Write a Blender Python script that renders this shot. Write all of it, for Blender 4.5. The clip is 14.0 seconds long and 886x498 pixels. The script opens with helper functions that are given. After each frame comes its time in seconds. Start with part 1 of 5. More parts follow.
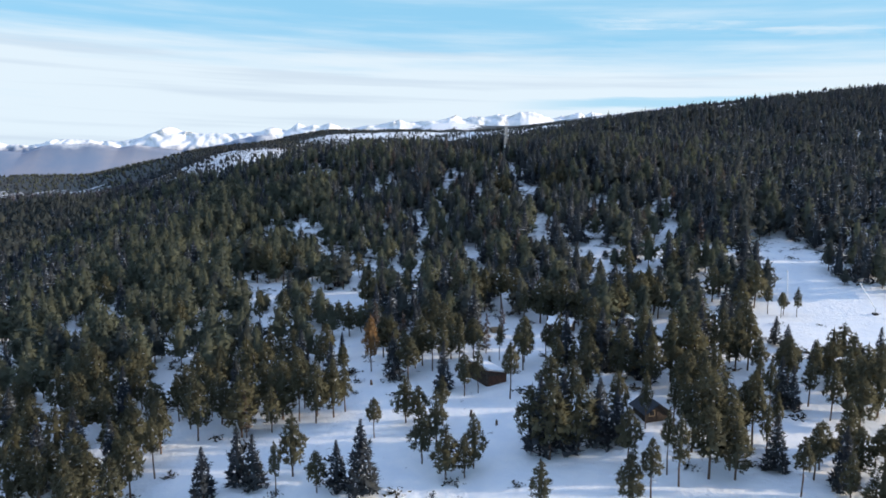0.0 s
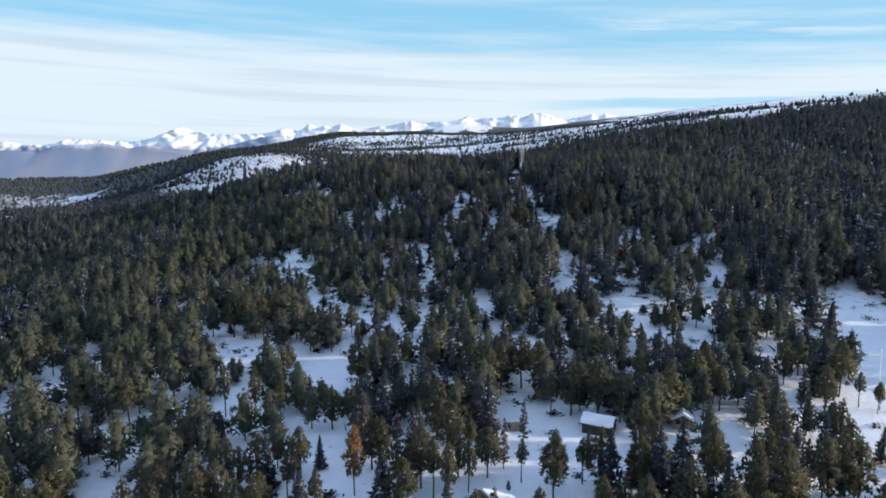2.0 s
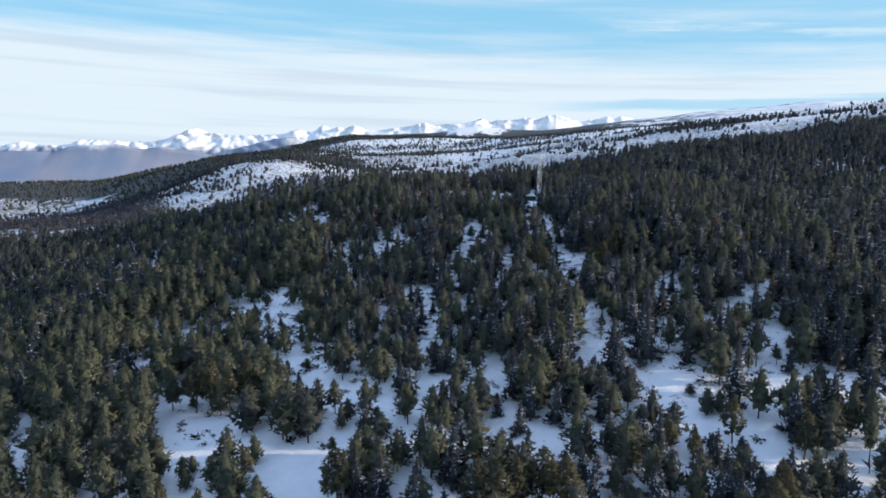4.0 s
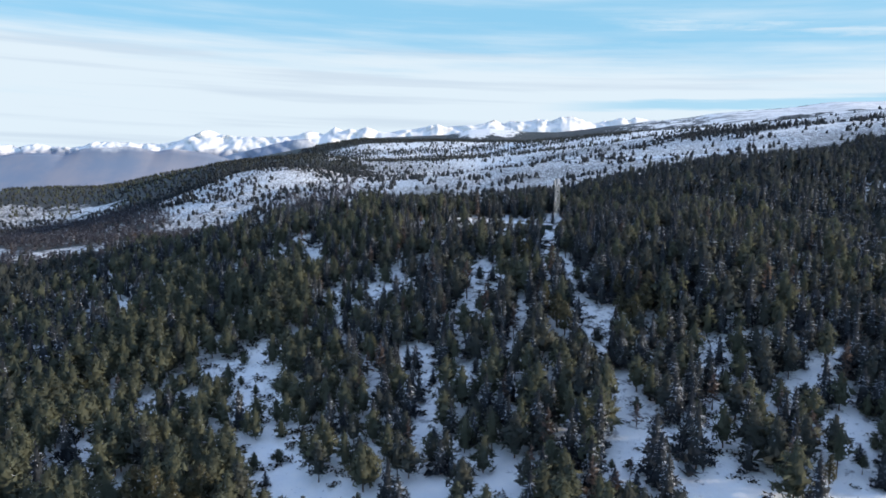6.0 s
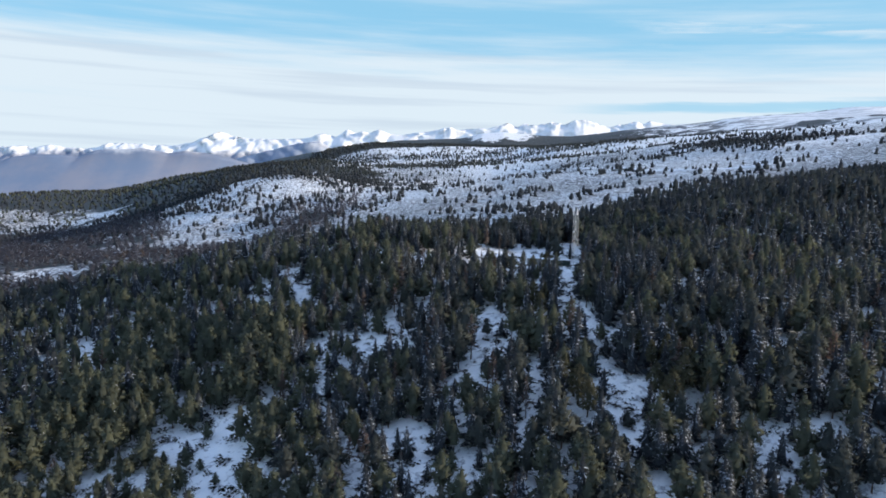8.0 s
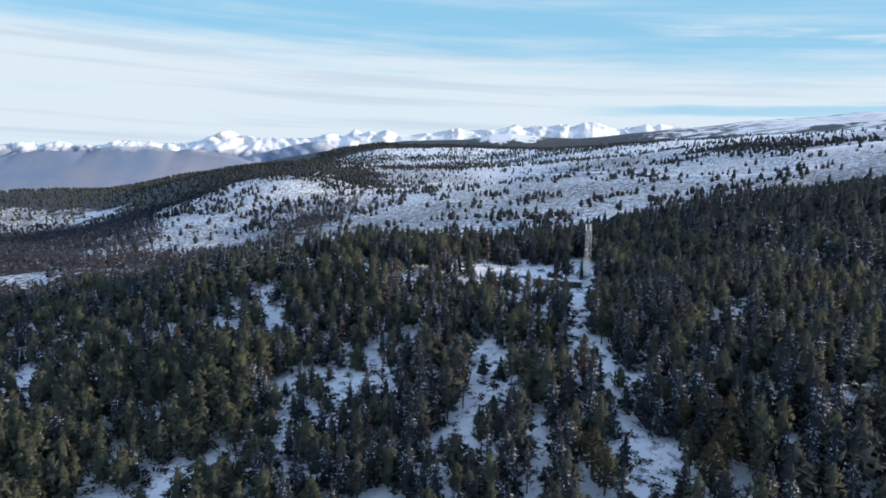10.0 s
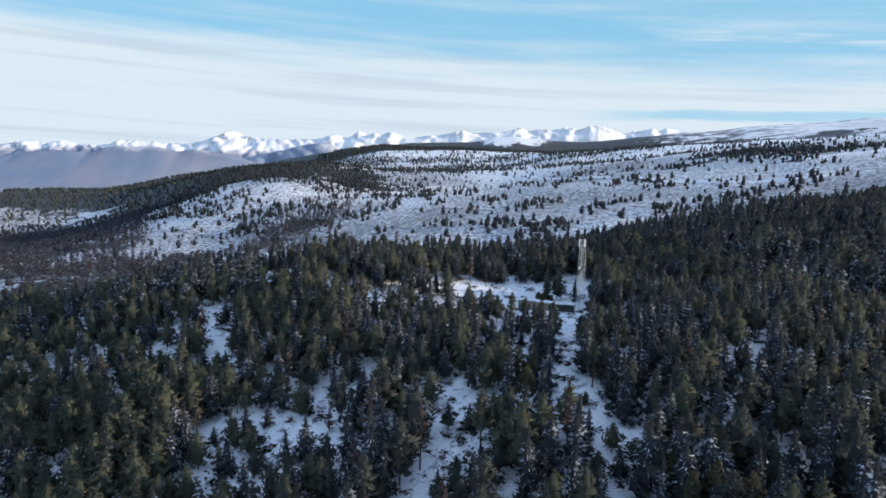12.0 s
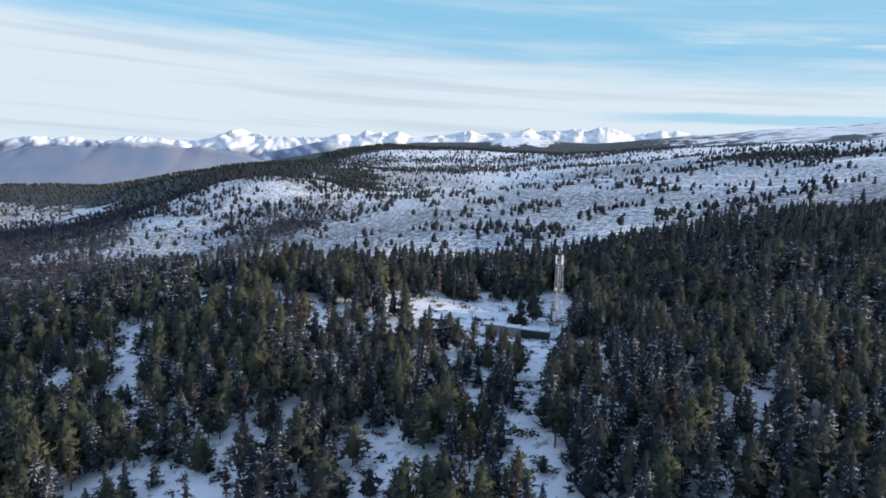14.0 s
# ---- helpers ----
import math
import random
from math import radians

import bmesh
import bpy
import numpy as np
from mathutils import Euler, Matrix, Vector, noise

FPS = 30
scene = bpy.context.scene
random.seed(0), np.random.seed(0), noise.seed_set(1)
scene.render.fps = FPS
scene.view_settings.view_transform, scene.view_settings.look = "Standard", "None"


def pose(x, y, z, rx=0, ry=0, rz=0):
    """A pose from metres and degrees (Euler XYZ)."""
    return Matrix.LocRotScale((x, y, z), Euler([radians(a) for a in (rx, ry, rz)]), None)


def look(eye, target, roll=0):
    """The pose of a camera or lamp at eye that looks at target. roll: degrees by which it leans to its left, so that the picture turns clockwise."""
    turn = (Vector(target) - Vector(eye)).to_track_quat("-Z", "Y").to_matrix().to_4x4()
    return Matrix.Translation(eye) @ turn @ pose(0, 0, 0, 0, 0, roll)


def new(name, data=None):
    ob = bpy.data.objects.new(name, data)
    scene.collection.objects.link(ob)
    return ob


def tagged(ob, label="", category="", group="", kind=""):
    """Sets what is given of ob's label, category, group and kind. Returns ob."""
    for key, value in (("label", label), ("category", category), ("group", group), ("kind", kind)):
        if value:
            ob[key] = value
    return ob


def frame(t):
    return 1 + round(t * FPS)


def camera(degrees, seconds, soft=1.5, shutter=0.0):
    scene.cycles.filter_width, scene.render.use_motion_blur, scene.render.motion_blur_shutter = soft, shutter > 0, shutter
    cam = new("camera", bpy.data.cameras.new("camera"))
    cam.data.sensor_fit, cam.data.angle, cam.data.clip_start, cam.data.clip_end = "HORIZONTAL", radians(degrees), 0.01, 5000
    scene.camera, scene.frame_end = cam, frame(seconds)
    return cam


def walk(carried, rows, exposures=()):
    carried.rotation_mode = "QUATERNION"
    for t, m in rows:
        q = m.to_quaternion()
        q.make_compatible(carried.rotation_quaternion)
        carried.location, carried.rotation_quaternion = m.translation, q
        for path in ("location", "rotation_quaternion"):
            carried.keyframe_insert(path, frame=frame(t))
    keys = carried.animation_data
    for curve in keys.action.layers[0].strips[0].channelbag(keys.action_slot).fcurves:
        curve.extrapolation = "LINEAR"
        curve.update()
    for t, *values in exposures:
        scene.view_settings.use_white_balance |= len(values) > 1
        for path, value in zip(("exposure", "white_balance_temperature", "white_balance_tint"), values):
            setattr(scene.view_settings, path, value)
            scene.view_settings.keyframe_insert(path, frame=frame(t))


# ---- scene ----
cam = camera(64.7, 14.0, soft=1.7)
PATH = [
    (0, (-1.063, -4.65, 46.351), (-1.065, -2.672, 46.061), -0.1),
    (0.5, (-0.944, 3.127, 48.273), (-0.952, 5.106, 47.984), 0.0),
    (1, (-0.672, 10.815, 50.196), (-0.69, 12.794, 49.906), 0.1),
    (1.5, (-0.455, 18.941, 52.154), (-0.481, 20.919, 51.863), 0.1),
    (2, (-0.345, 26.68, 54.307), (-0.379, 28.659, 54.017), 0.1),
    (2.5, (-0.032, 34.573, 56.456), (-0.075, 36.552, 56.167), 0.1),
    (3, (0.356, 42.364, 58.237), (0.303, 44.343, 57.949), 0.2),
    (5.5, (1.893, 80.009, 69.018), (1.794, 81.986, 68.73), 0.3),
    (6, (2.134, 87.868, 70.949), (2.026, 89.845, 70.662), 0.3),
    (6.5, (2.228, 95.366, 72.863), (2.111, 97.342, 72.577), 0.5),
    (7, (2.55, 102.832, 75.039), (2.423, 104.807, 74.753), 0.6),
    (7.5, (2.824, 110.409, 77.136), (2.689, 112.384, 76.852), 0.7),
    (8, (3.112, 117.532, 78.808), (2.969, 119.507, 78.526), 0.6),
    (10.5, (5.841, 152.913, 80.323), (5.675, 154.886, 80.044), 1.3),
    (11, (7.298, 159.577, 80.582), (7.129, 161.551, 80.306), 1.3),
    (11.5, (8.812, 165.947, 80.592), (8.64, 167.921, 80.317), 1.6),
    (12, (10.708, 172.546, 80.449), (10.531, 174.519, 80.175), 1.7),
    (12.5, (13.865, 182.234, 80.574), (13.681, 184.207, 80.301), 2.1),
    (13, (15.652, 187.597, 80.57), (15.463, 189.569, 80.296), 2.2),
    (13.5, (18.123, 194.346, 80.631), (17.928, 196.317, 80.357), 2.3),
    (14, (20.113, 199.463, 80.769), (19.913, 201.434, 80.494), 2.4),
]
walk(cam, [(t, look(eye, target, roll)) for t, eye, target, roll in PATH], [(0, 0.1), (5, 0.08), (10, 0.0), (14, -0.03)])

# ---------------------------------------------------------------- light
SUN_AZ, SUN_EL = 97.0, 14.5          # degrees clockwise from +y, and above the horizon
sun_data = bpy.data.lights.new("sun", "SUN")
sun_data.energy, sun_data.angle, sun_data.color = 5.6, radians(1.2), (1.0, 0.845, 0.65)
sun_dir = Vector((math.sin(radians(SUN_AZ)) * math.cos(radians(SUN_EL)), math.cos(radians(SUN_AZ)) * math.cos(radians(SUN_EL)), math.sin(radians(SUN_EL))))
sun = new("sun", sun_data)
sun.matrix_world = look(sun_dir * 100, (0, 0, 0))


class Nodes:
    """Short way to write node trees."""

    def __init__(self, tree):
        self.t = tree
        tree.nodes.clear()

    def add(self, kind, **values):
        n = self.t.nodes.new(kind)
        for k, v in values.items():
            if k in n.inputs:
                n.inputs[k].default_value = v
        return n

    def put(self, out, socket):
        self.t.links.new(out, socket)

    def math(self, op, a, b=0.0, c=0.0, clamp=False):
        n = self.t.nodes.new("ShaderNodeMath")
        n.operation, n.use_clamp = op, clamp
        for i, v in enumerate((a, b, c)):
            if isinstance(v, (int, float)):
                n.inputs[i].default_value = v
            else:
                self.put(v, n.inputs[i])
        return n.outputs[0]

    def mix(self, f, a, b):
        n = self.t.nodes.new("ShaderNodeMix")
        n.data_type = "RGBA"
        for i, v in ((0, f), (6, a), (7, b)):
            if isinstance(v, (int, float)):
                n.inputs[i].default_value = v
            elif isinstance(v, tuple):
                n.inputs[i].default_value = (*v, 1)
            else:
                self.put(v, n.inputs[i])
        return n.outputs[2]

    def smooth(self, v, lo, hi, a=0.0, b=1.0):
        n = self.t.nodes.new("ShaderNodeMapRange")
        n.interpolation_type = "SMOOTHSTEP"
        self.put(v, n.inputs[0])
        for i, x in enumerate((lo, hi, a, b)):
            n.inputs[i + 1].default_value = x
        return n.outputs[0]

    def noise(self, vec, scale, detail=3.0, rough=0.5):
        n = self.add("ShaderNodeTexNoise", Scale=scale, Detail=detail, Roughness=rough)
        self.put(vec, n.inputs["Vector"])
        return n.outputs[0]

    def vec(self, x, y, z=0.0):
        n = self.t.nodes.new("ShaderNodeCombineXYZ")
        for i, v in enumerate((x, y, z)):
            if isinstance(v, (int, float)):
                n.inputs[i].default_value = v
            else:
                self.put(v, n.inputs[i])
        return n.outputs[0]


world = bpy.data.worlds.new("sky")
scene.world = world
world.use_nodes = True
w = Nodes(world.node_tree)
sky = w.t.nodes.new("ShaderNodeTexSky")
sky.sky_type, sky.sun_disc = "NISHITA", False
sky.sun_elevation, sky.sun_rotation = radians(SUN_EL), radians(SUN_AZ)
sky.air_density, sky.dust_density, sky.ozone_density, sky.altitude = 1.0, 0.3, 3.0, 1700
split = w.t.nodes.new("ShaderNodeSeparateXYZ")
w.put(w.add("ShaderNodeTexCoord").outputs["Generated"], split.inputs[0])
az = w.math("MULTIPLY", w.math("ARCTAN2", split.outputs[0], split.outputs[1]), 57.296)
el = w.math("MULTIPLY", w.math("ARCSINE", split.outputs[2]), 57.296)
# streaks of high cloud that sink towards the right
el_tilt = w.math("ADD", el, w.math("MULTIPLY", az, 0.035))
streak = w.noise(w.vec(w.math("MULTIPLY", az, 0.035), w.math("MULTIPLY", el_tilt, 0.55)), 1.0, 5, 0.55)
fine = w.noise(w.vec(w.math("MULTIPLY", az, 0.10), w.math("MULTIPLY", el_tilt, 1.5), 7.0), 1.0, 6, 0.6)
low = w.smooth(el_tilt, 4.0, 9.5, 1.0, 0.0)
body = w.math("ADD", w.math("MULTIPLY", low, 0.52), w.math("ADD", w.math("MULTIPLY", streak, 0.75), w.math("MULTIPLY", fine, 0.34)))
cover = w.smooth(body, 0.44, 1.0)
wisp = w.noise(w.vec(w.math("MULTIPLY", az, 0.055), w.math("MULTIPLY", w.math("ADD", el_tilt, w.math("MULTIPLY", streak, 3.0)), 0.5), 11.0), 1.0, 7, 0.62)
wisp = w.math("MULTIPLY", w.smooth(wisp, 0.50, 0.72), w.math("MULTIPLY", w.smooth(az, 4, 16), w.smooth(el, 5.5, 8)))
cover = w.math("MAXIMUM", cover, w.math("MULTIPLY", wisp, 0.75))
high = w.mix(0.7, sky.outputs[0], (4.0, 6.2, 11.2))
blue = w.mix(w.smooth(el, 13, 32), w.mix(0.75, sky.outputs[0], (3.3, 7.1, 9.9)), high)
upper = w.math("MULTIPLY", w.smooth(el, 15, 40), 0.2)
grey = w.smooth(w.noise(w.vec(w.math("MULTIPLY", az, 0.03), w.math("MULTIPLY", el_tilt, 0.9), 3.0), 1.0, 4, 0.5), 0.5, 0.68)
cloud = w.mix(w.math("MULTIPLY", grey, 0.55), (7.25, 8.4, 9.3), (5.4, 6.5, 7.8))
gap = w.math("MULTIPLY", w.smooth(w.math("ABSOLUTE", w.math("SUBTRACT", w.math("ADD", el, w.math("MULTIPLY", fine, 1.2)), 3.9)), 0.12, 0.55, 1.0, 0.0), w.smooth(az, 3, 14))
cover = w.math("MULTIPLY", cover, w.math("SUBTRACT", 1.0, w.math("MULTIPLY", gap, 0.75)))
back = w.add("ShaderNodeBackground", Strength=0.1)
w.put(w.mix(w.math("MAXIMUM", cover, upper), blue, cloud), back.inputs[0])
w.put(back.outputs[0], w.add("ShaderNodeOutputWorld").inputs[0])


# ---------------------------------------------------------------- materials
def material(name, color, rough=0.8, metal=0.0, second=None, scale=3.0, bump=0.0, spec=0.3):
    """A plain surface with blotches of a second colour and a fine relief."""
    m = bpy.data.materials.new(name)
    m.use_nodes = True
    n = Nodes(m.node_tree)
    b = n.add("ShaderNodeBsdfPrincipled", Roughness=rough, Metallic=metal)
    b.inputs["Specular IOR Level"].default_value = spec
    pos = n.add("ShaderNodeTexCoord").outputs["Object"]
    a = n.noise(pos, scale, 5, 0.6)
    n.put(n.mix(n.smooth(a, 0.35, 0.7), color, second or tuple(c * 0.6 for c in color)), b.inputs["Base Color"])
    if bump:
        bm_ = n.add("ShaderNodeBump", Strength=bump, Distance=0.05)
        n.put(n.noise(pos, scale * 6, 4), bm_.inputs["Height"])
        n.put(bm_.outputs[0], b.inputs["Normal"])
    n.put(b.outputs[0], n.add("ShaderNodeOutputMaterial").inputs[0])
    return m


def foliage(name, dark, light, snow_low, snow_high):
    """Needles: tint drifts from tree to tree, each tuft a little different, some tufts carry snow."""
    m = bpy.data.materials.new(name)
    m.use_nodes = True
    n = Nodes(m.node_tree)
    geo = n.add("ShaderNodeNewGeometry")
    b = n.add("ShaderNodeBsdfPrincipled", Roughness=0.75)
    b.inputs["Specular IOR Level"].default_value = 0.15
    tree_tint = n.smooth(n.noise(geo.outputs["Position"], 0.16, 1), 0.3, 0.7)
    tuft = geo.outputs["Random Per Island"]
    mixf = n.math("ADD", n.math("MULTIPLY", tree_tint, 0.8), n.math("MULTIPLY", tuft, 0.2))
    green = n.mix(mixf, dark, light)
    share = n.smooth(n.noise(geo.outputs["Position"], 0.05, 3), 0.35, 0.65, snow_low, snow_high)
    pick = n.math("LESS_THAN", n.math("FRACT", n.math("MULTIPLY", tuft, 37.7)), share)
    # snowy tufts get a dimmed blue-grey, with shade put into the tone
    tone = n.mix(pick, green, (0.46, 0.49, 0.54))
    n.put(tone, b.inputs["Base Color"])
    thin = n.add("ShaderNodeBsdfTranslucent")
    n.put(tone, thin.inputs["Color"])
    both = n.add("ShaderNodeMixShader", Fac=0.5)
    n.put(b.outputs[0], both.inputs[1])
    n.put(thin.outputs[0], both.inputs[2])
    n.put(both.outputs[0], n.add("ShaderNodeOutputMaterial").inputs[0])
    return m


PINE = foliage("pine_needles", (0.106, 0.120, 0.096), (0.149, 0.162, 0.115), 0.0, 0.0)
# browner copy for the lower pines: warm sunlight is put into the colour
LOWPINE = foliage("sunlit_brown_pine_needles", (0.092, 0.095, 0.068), (0.136, 0.130, 0.082), 0.0, 0.0)
# darker, bluer pine needles: shade on the upper wood is in the colour
SHADEPINE = foliage("shaded_pine_needles", (0.075, 0.088, 0.090), (0.110, 0.120, 0.106), 0.0, 0.0)
SPRUCE = foliage("spruce_needles", (0.060, 0.071, 0.089), (0.087, 0.098, 0.104), 0.0, 0.0)
LARCH = foliage("larch_needles", (0.19, 0.115, 0.055), (0.31, 0.19, 0.095), 0.0, 0.01)
TWIG = foliage("bare_twigs", (0.092, 0.092, 0.112), (0.160, 0.152, 0.172), 0.0, 0.08)
FROST = foliage("frosted_twigs", (0.125, 0.100, 0.092), (0.21, 0.165, 0.150), 0.02, 0.12)
SHRUB = foliage("juniper_scrub", (0.018, 0.022, 0.016), (0.060, 0.055, 0.038), 0.02, 0.15)
BARK = material("pine_bark", (0.085, 0.06, 0.045), 0.95, second=(0.15, 0.10, 0.07), scale=5)
LOG = material("brown_boards", (0.11, 0.052, 0.032), 0.85, second=(0.065, 0.035, 0.026), scale=2, bump=0.3)
DARKWOOD = material("dark_boards", (0.05, 0.036, 0.03), 0.9, second=(0.09, 0.07, 0.055), scale=2, bump=0.3)
PALEWOOD = material("pale_boards", (0.36, 0.28, 0.18), 0.85, second=(0.25, 0.19, 0.12), scale=2, bump=0.2)
ROOFSNOW = material("roof_snow", (0.86, 0.87, 0.89), 0.6, second=(0.80, 0.83, 0.87), scale=1, bump=0.3)
# duller and bluer than roof snow: shade among the boughs is in the colour
SHADEDSNOW = material("shaded_bough_snow", (0.64, 0.68, 0.75), 0.7, second=(0.42, 0.46, 0.53), scale=2)
STEEL = material("galvanised_steel", (0.55, 0.56, 0.57), 0.5, 0.1, second=(0.52, 0.53, 0.54), scale=2)
WHITE = material("white_paint", (0.8, 0.8, 0.8), 0.5, second=(0.7, 0.71, 0.72), scale=2)
GREENMETAL = material("dark_green_sheet", (0.022, 0.04, 0.034), 0.5, second=(0.03, 0.045, 0.04), scale=1)
GREYMETAL = material("grey_sheet", (0.30, 0.28, 0.25), 0.6, second=(0.22, 0.205, 0.185), scale=1)
SLATE = material("dark_slate", (0.030, 0.034, 0.042), 0.7, second=(0.05, 0.055, 0.065), scale=2, bump=0.2)
ROCK = material("tan_rock", (0.30, 0.25, 0.15), 0.9, second=(0.20, 0.17, 0.11), scale=1.5, bump=0.5)
BLACK = material("dark_rubber", (0.02, 0.02, 0.022), 0.7)


def ground_material():
    m = bpy.data.materials.new("snow_ground")
    m.use_nodes = True
    n = Nodes(m.node_tree)
    geo = n.add("ShaderNodeNewGeometry")
    pos = geo.outputs["Position"]
    b = n.add("ShaderNodeBsdfPrincipled", Roughness=0.65)
    b.inputs["Specular IOR Level"].default_value = 0.25
    scrub = n.add("ShaderNodeAttribute")
    scrub.attribute_name = "scrub"
    woods = n.add("ShaderNodeAttribute")
    woods.attribute_name = "woods"
    snow = n.mix(n.smooth(n.noise(pos, 0.25, 6, 0.6), 0.3, 0.7), (0.80, 0.83, 0.87), (0.90, 0.90, 0.90))
    patch = n.noise(pos, 0.32, 5, 0.66)
    cut = n.math("SUBTRACT", 0.80, n.math("MULTIPLY", scrub.outputs["Fac"], 0.45))
    open_slope = n.add("ShaderNodeAttribute")
    open_slope.attribute_name = "open_slope"
    cover = n.math("MULTIPLY", n.smooth(n.math("SUBTRACT", patch, cut), -0.02, 0.04), open_slope.outputs["Fac"])
    heath = n.mix(n.noise(pos, 0.6, 4), (0.078, 0.078, 0.082), (0.24, 0.24, 0.245))
    tuft = n.noise(pos, 0.42, 7, 0.72)
    # grey grass tufts dim the snow, and stand for shade in the upper glades
    tuft_dim = n.smooth(n.math("ADD", tuft, n.math("MULTIPLY", scrub.outputs["Fac"], 0.25)), 0.64, 0.72)
    snow = n.mix(n.math("MULTIPLY", tuft_dim, 0.8), snow, (0.27, 0.275, 0.30))
    lit = n.mix(cover, snow, heath)
    # far woods: ground darkened, tree shade and haze put into its colour
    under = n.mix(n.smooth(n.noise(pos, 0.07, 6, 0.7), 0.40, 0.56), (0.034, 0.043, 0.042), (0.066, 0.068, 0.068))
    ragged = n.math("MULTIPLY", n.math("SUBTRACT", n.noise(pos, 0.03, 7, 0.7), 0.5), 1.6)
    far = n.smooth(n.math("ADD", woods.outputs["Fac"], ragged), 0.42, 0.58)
    flecks = n.add("ShaderNodeAttribute")
    flecks.attribute_name = "flecks"
    long = n.add("ShaderNodeMapping", Scale=(0.010, 0.026, 0.02))
    n.put(pos, long.inputs["Vector"])
    dark_fleck = n.math("MULTIPLY", n.smooth(n.noise(long.outputs[0], 1.0, 7, 0.68), 0.47, 0.53), flecks.outputs["Fac"])
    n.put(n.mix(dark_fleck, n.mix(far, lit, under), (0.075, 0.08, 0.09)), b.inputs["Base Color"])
    bp = n.add("ShaderNodeBump", Strength=0.6, Distance=0.4)
    n.put(n.noise(pos, 0.9, 6, 0.6), bp.inputs["Height"])
    n.put(bp.outputs[0], b.inputs["Normal"])
    n.put(b.outputs[0], n.add("ShaderNodeOutputMaterial").inputs[0])
    return m


def mountain_material(name, low, high, snow_from, snow_to, patch):
    """Snow above a ragged line, bare slopes below, their blue standing in for haze."""
    m = bpy.data.materials.new(name)
    m.use_nodes = True
    n = Nodes(m.node_tree)
    geo = n.add("ShaderNodeNewGeometry")
    b = n.add("ShaderNodeBsdfPrincipled", Roughness=0.9)
    b.inputs["Specular IOR Level"].default_value = 0.1
    s = n.t.nodes.new("ShaderNodeSeparateXYZ")
    n.put(geo.outputs["Position"], s.inputs[0])
    rag = n.noise(geo.outputs["Position"], 0.006, 8, 0.65)
    height = n.math("ADD", s.outputs[2], n.math("MULTIPLY", n.math("SUBTRACT", rag, 0.5), patch))
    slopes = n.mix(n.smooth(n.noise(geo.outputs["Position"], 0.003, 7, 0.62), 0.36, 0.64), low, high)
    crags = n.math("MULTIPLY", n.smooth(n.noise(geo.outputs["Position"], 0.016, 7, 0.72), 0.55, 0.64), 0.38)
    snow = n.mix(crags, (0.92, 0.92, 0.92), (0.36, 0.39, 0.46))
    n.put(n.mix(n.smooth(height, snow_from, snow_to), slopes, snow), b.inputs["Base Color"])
    n.put(b.outputs[0], n.add("ShaderNodeOutputMaterial").inputs[0])
    return m


SNOW = ground_material()
# the blue of distance haze is put into these slope colours
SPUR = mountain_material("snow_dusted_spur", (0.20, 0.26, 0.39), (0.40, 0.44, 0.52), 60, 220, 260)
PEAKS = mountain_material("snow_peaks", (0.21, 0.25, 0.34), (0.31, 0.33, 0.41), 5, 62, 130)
HILLS = mountain_material("haze_tinted_hills", (0.225, 0.285, 0.395), (0.310, 0.325, 0.395), 40, 90, 120)

# ---------------------------------------------------------------- terrain
rng = np.random.default_rng(7)


def cell(ix, iy, seed):
    h = np.sin(ix * 127.1 + iy * 311.7 + seed * 74.7) * 43758.5453
    return h - np.floor(h)


def value_noise(x, y, seed=0):
    ix, iy = np.floor(x), np.floor(y)
    fx, fy = x - ix, y - iy
    fx, fy = fx * fx * (3 - 2 * fx), fy * fy * (3 - 2 * fy)
    a = cell(ix, iy, seed) * (1 - fx) + cell(ix + 1, iy, seed) * fx
    b = cell(ix, iy + 1, seed) * (1 - fx) + cell(ix + 1, iy + 1, seed) * fx
    return a * (1 - fy) + b * fy


def fbm(x, y, octaves=4, seed=0):
    total, amp, norm = 0.0, 1.0, 0.0
    for k in range(octaves):
        total, norm = total + amp * value_noise(x * 2 ** k, y * 2 ** k, seed + k), norm + amp
        amp *= 0.5
    return total / norm


def step(v, lo, hi):
    a = np.clip((v - lo) / (hi - lo), 0, 1)
    return a * a * (3 - 2 * a)


def bell(x, y, cx, cy, sx, sy):
    return np.exp(-((x - cx) / sx) ** 2 - ((y - cy) / sy) ** 2)


# the wooded hillside: a smooth slope and its knolls
SLOPE = (17.8, 32.79, 12.59, -12.4, -7.09, 17.85, 0.1, -1.17, 10.89, -10.22, 0.55, 6.85, 1.93, -2.87, -1.16)
KNOLLS = ((-121, 318, -5.0), (58, 315, 8.5), (-70, 257, -3.9), (27, 357, -6.8), (-49, 364, 6.9), (131, 354, -4.6), (-250, 250, 9.7), (59, 163, -2.3), (60, 420, -4.6), (6, 106, 1.7), (-150, 150, 6.5), (300, 460, 2.3), (120, 450, 3.1), (-300, 380, 3.7))


# swells and hollows of the country behind, as rises on a grid of x and y
HOLLOW_X, HOLLOW_Y = (-420, -330, -240, -150, -60), (560, 650, 740, 830, 920, 1010)
HOLLOW = ((-2.6, -4.7, 7.7, -3.7, -9.3, 10.0), (6.0, -7.9, -8.2, -10.1, 1.1, 4.0), (0.4, -10.0, -1.5, -2.8, 2.8, 1.1), (-0.9, -7.3, -0.1, -4.0, -5.9, -3.0), (2.2, 4.0, -0.7, 1.6, 2.6, 1.3))
RIDGE_X, RIDGE_Y = (-900, -720, -540, -360, -180), (1150, 1320, 1490)
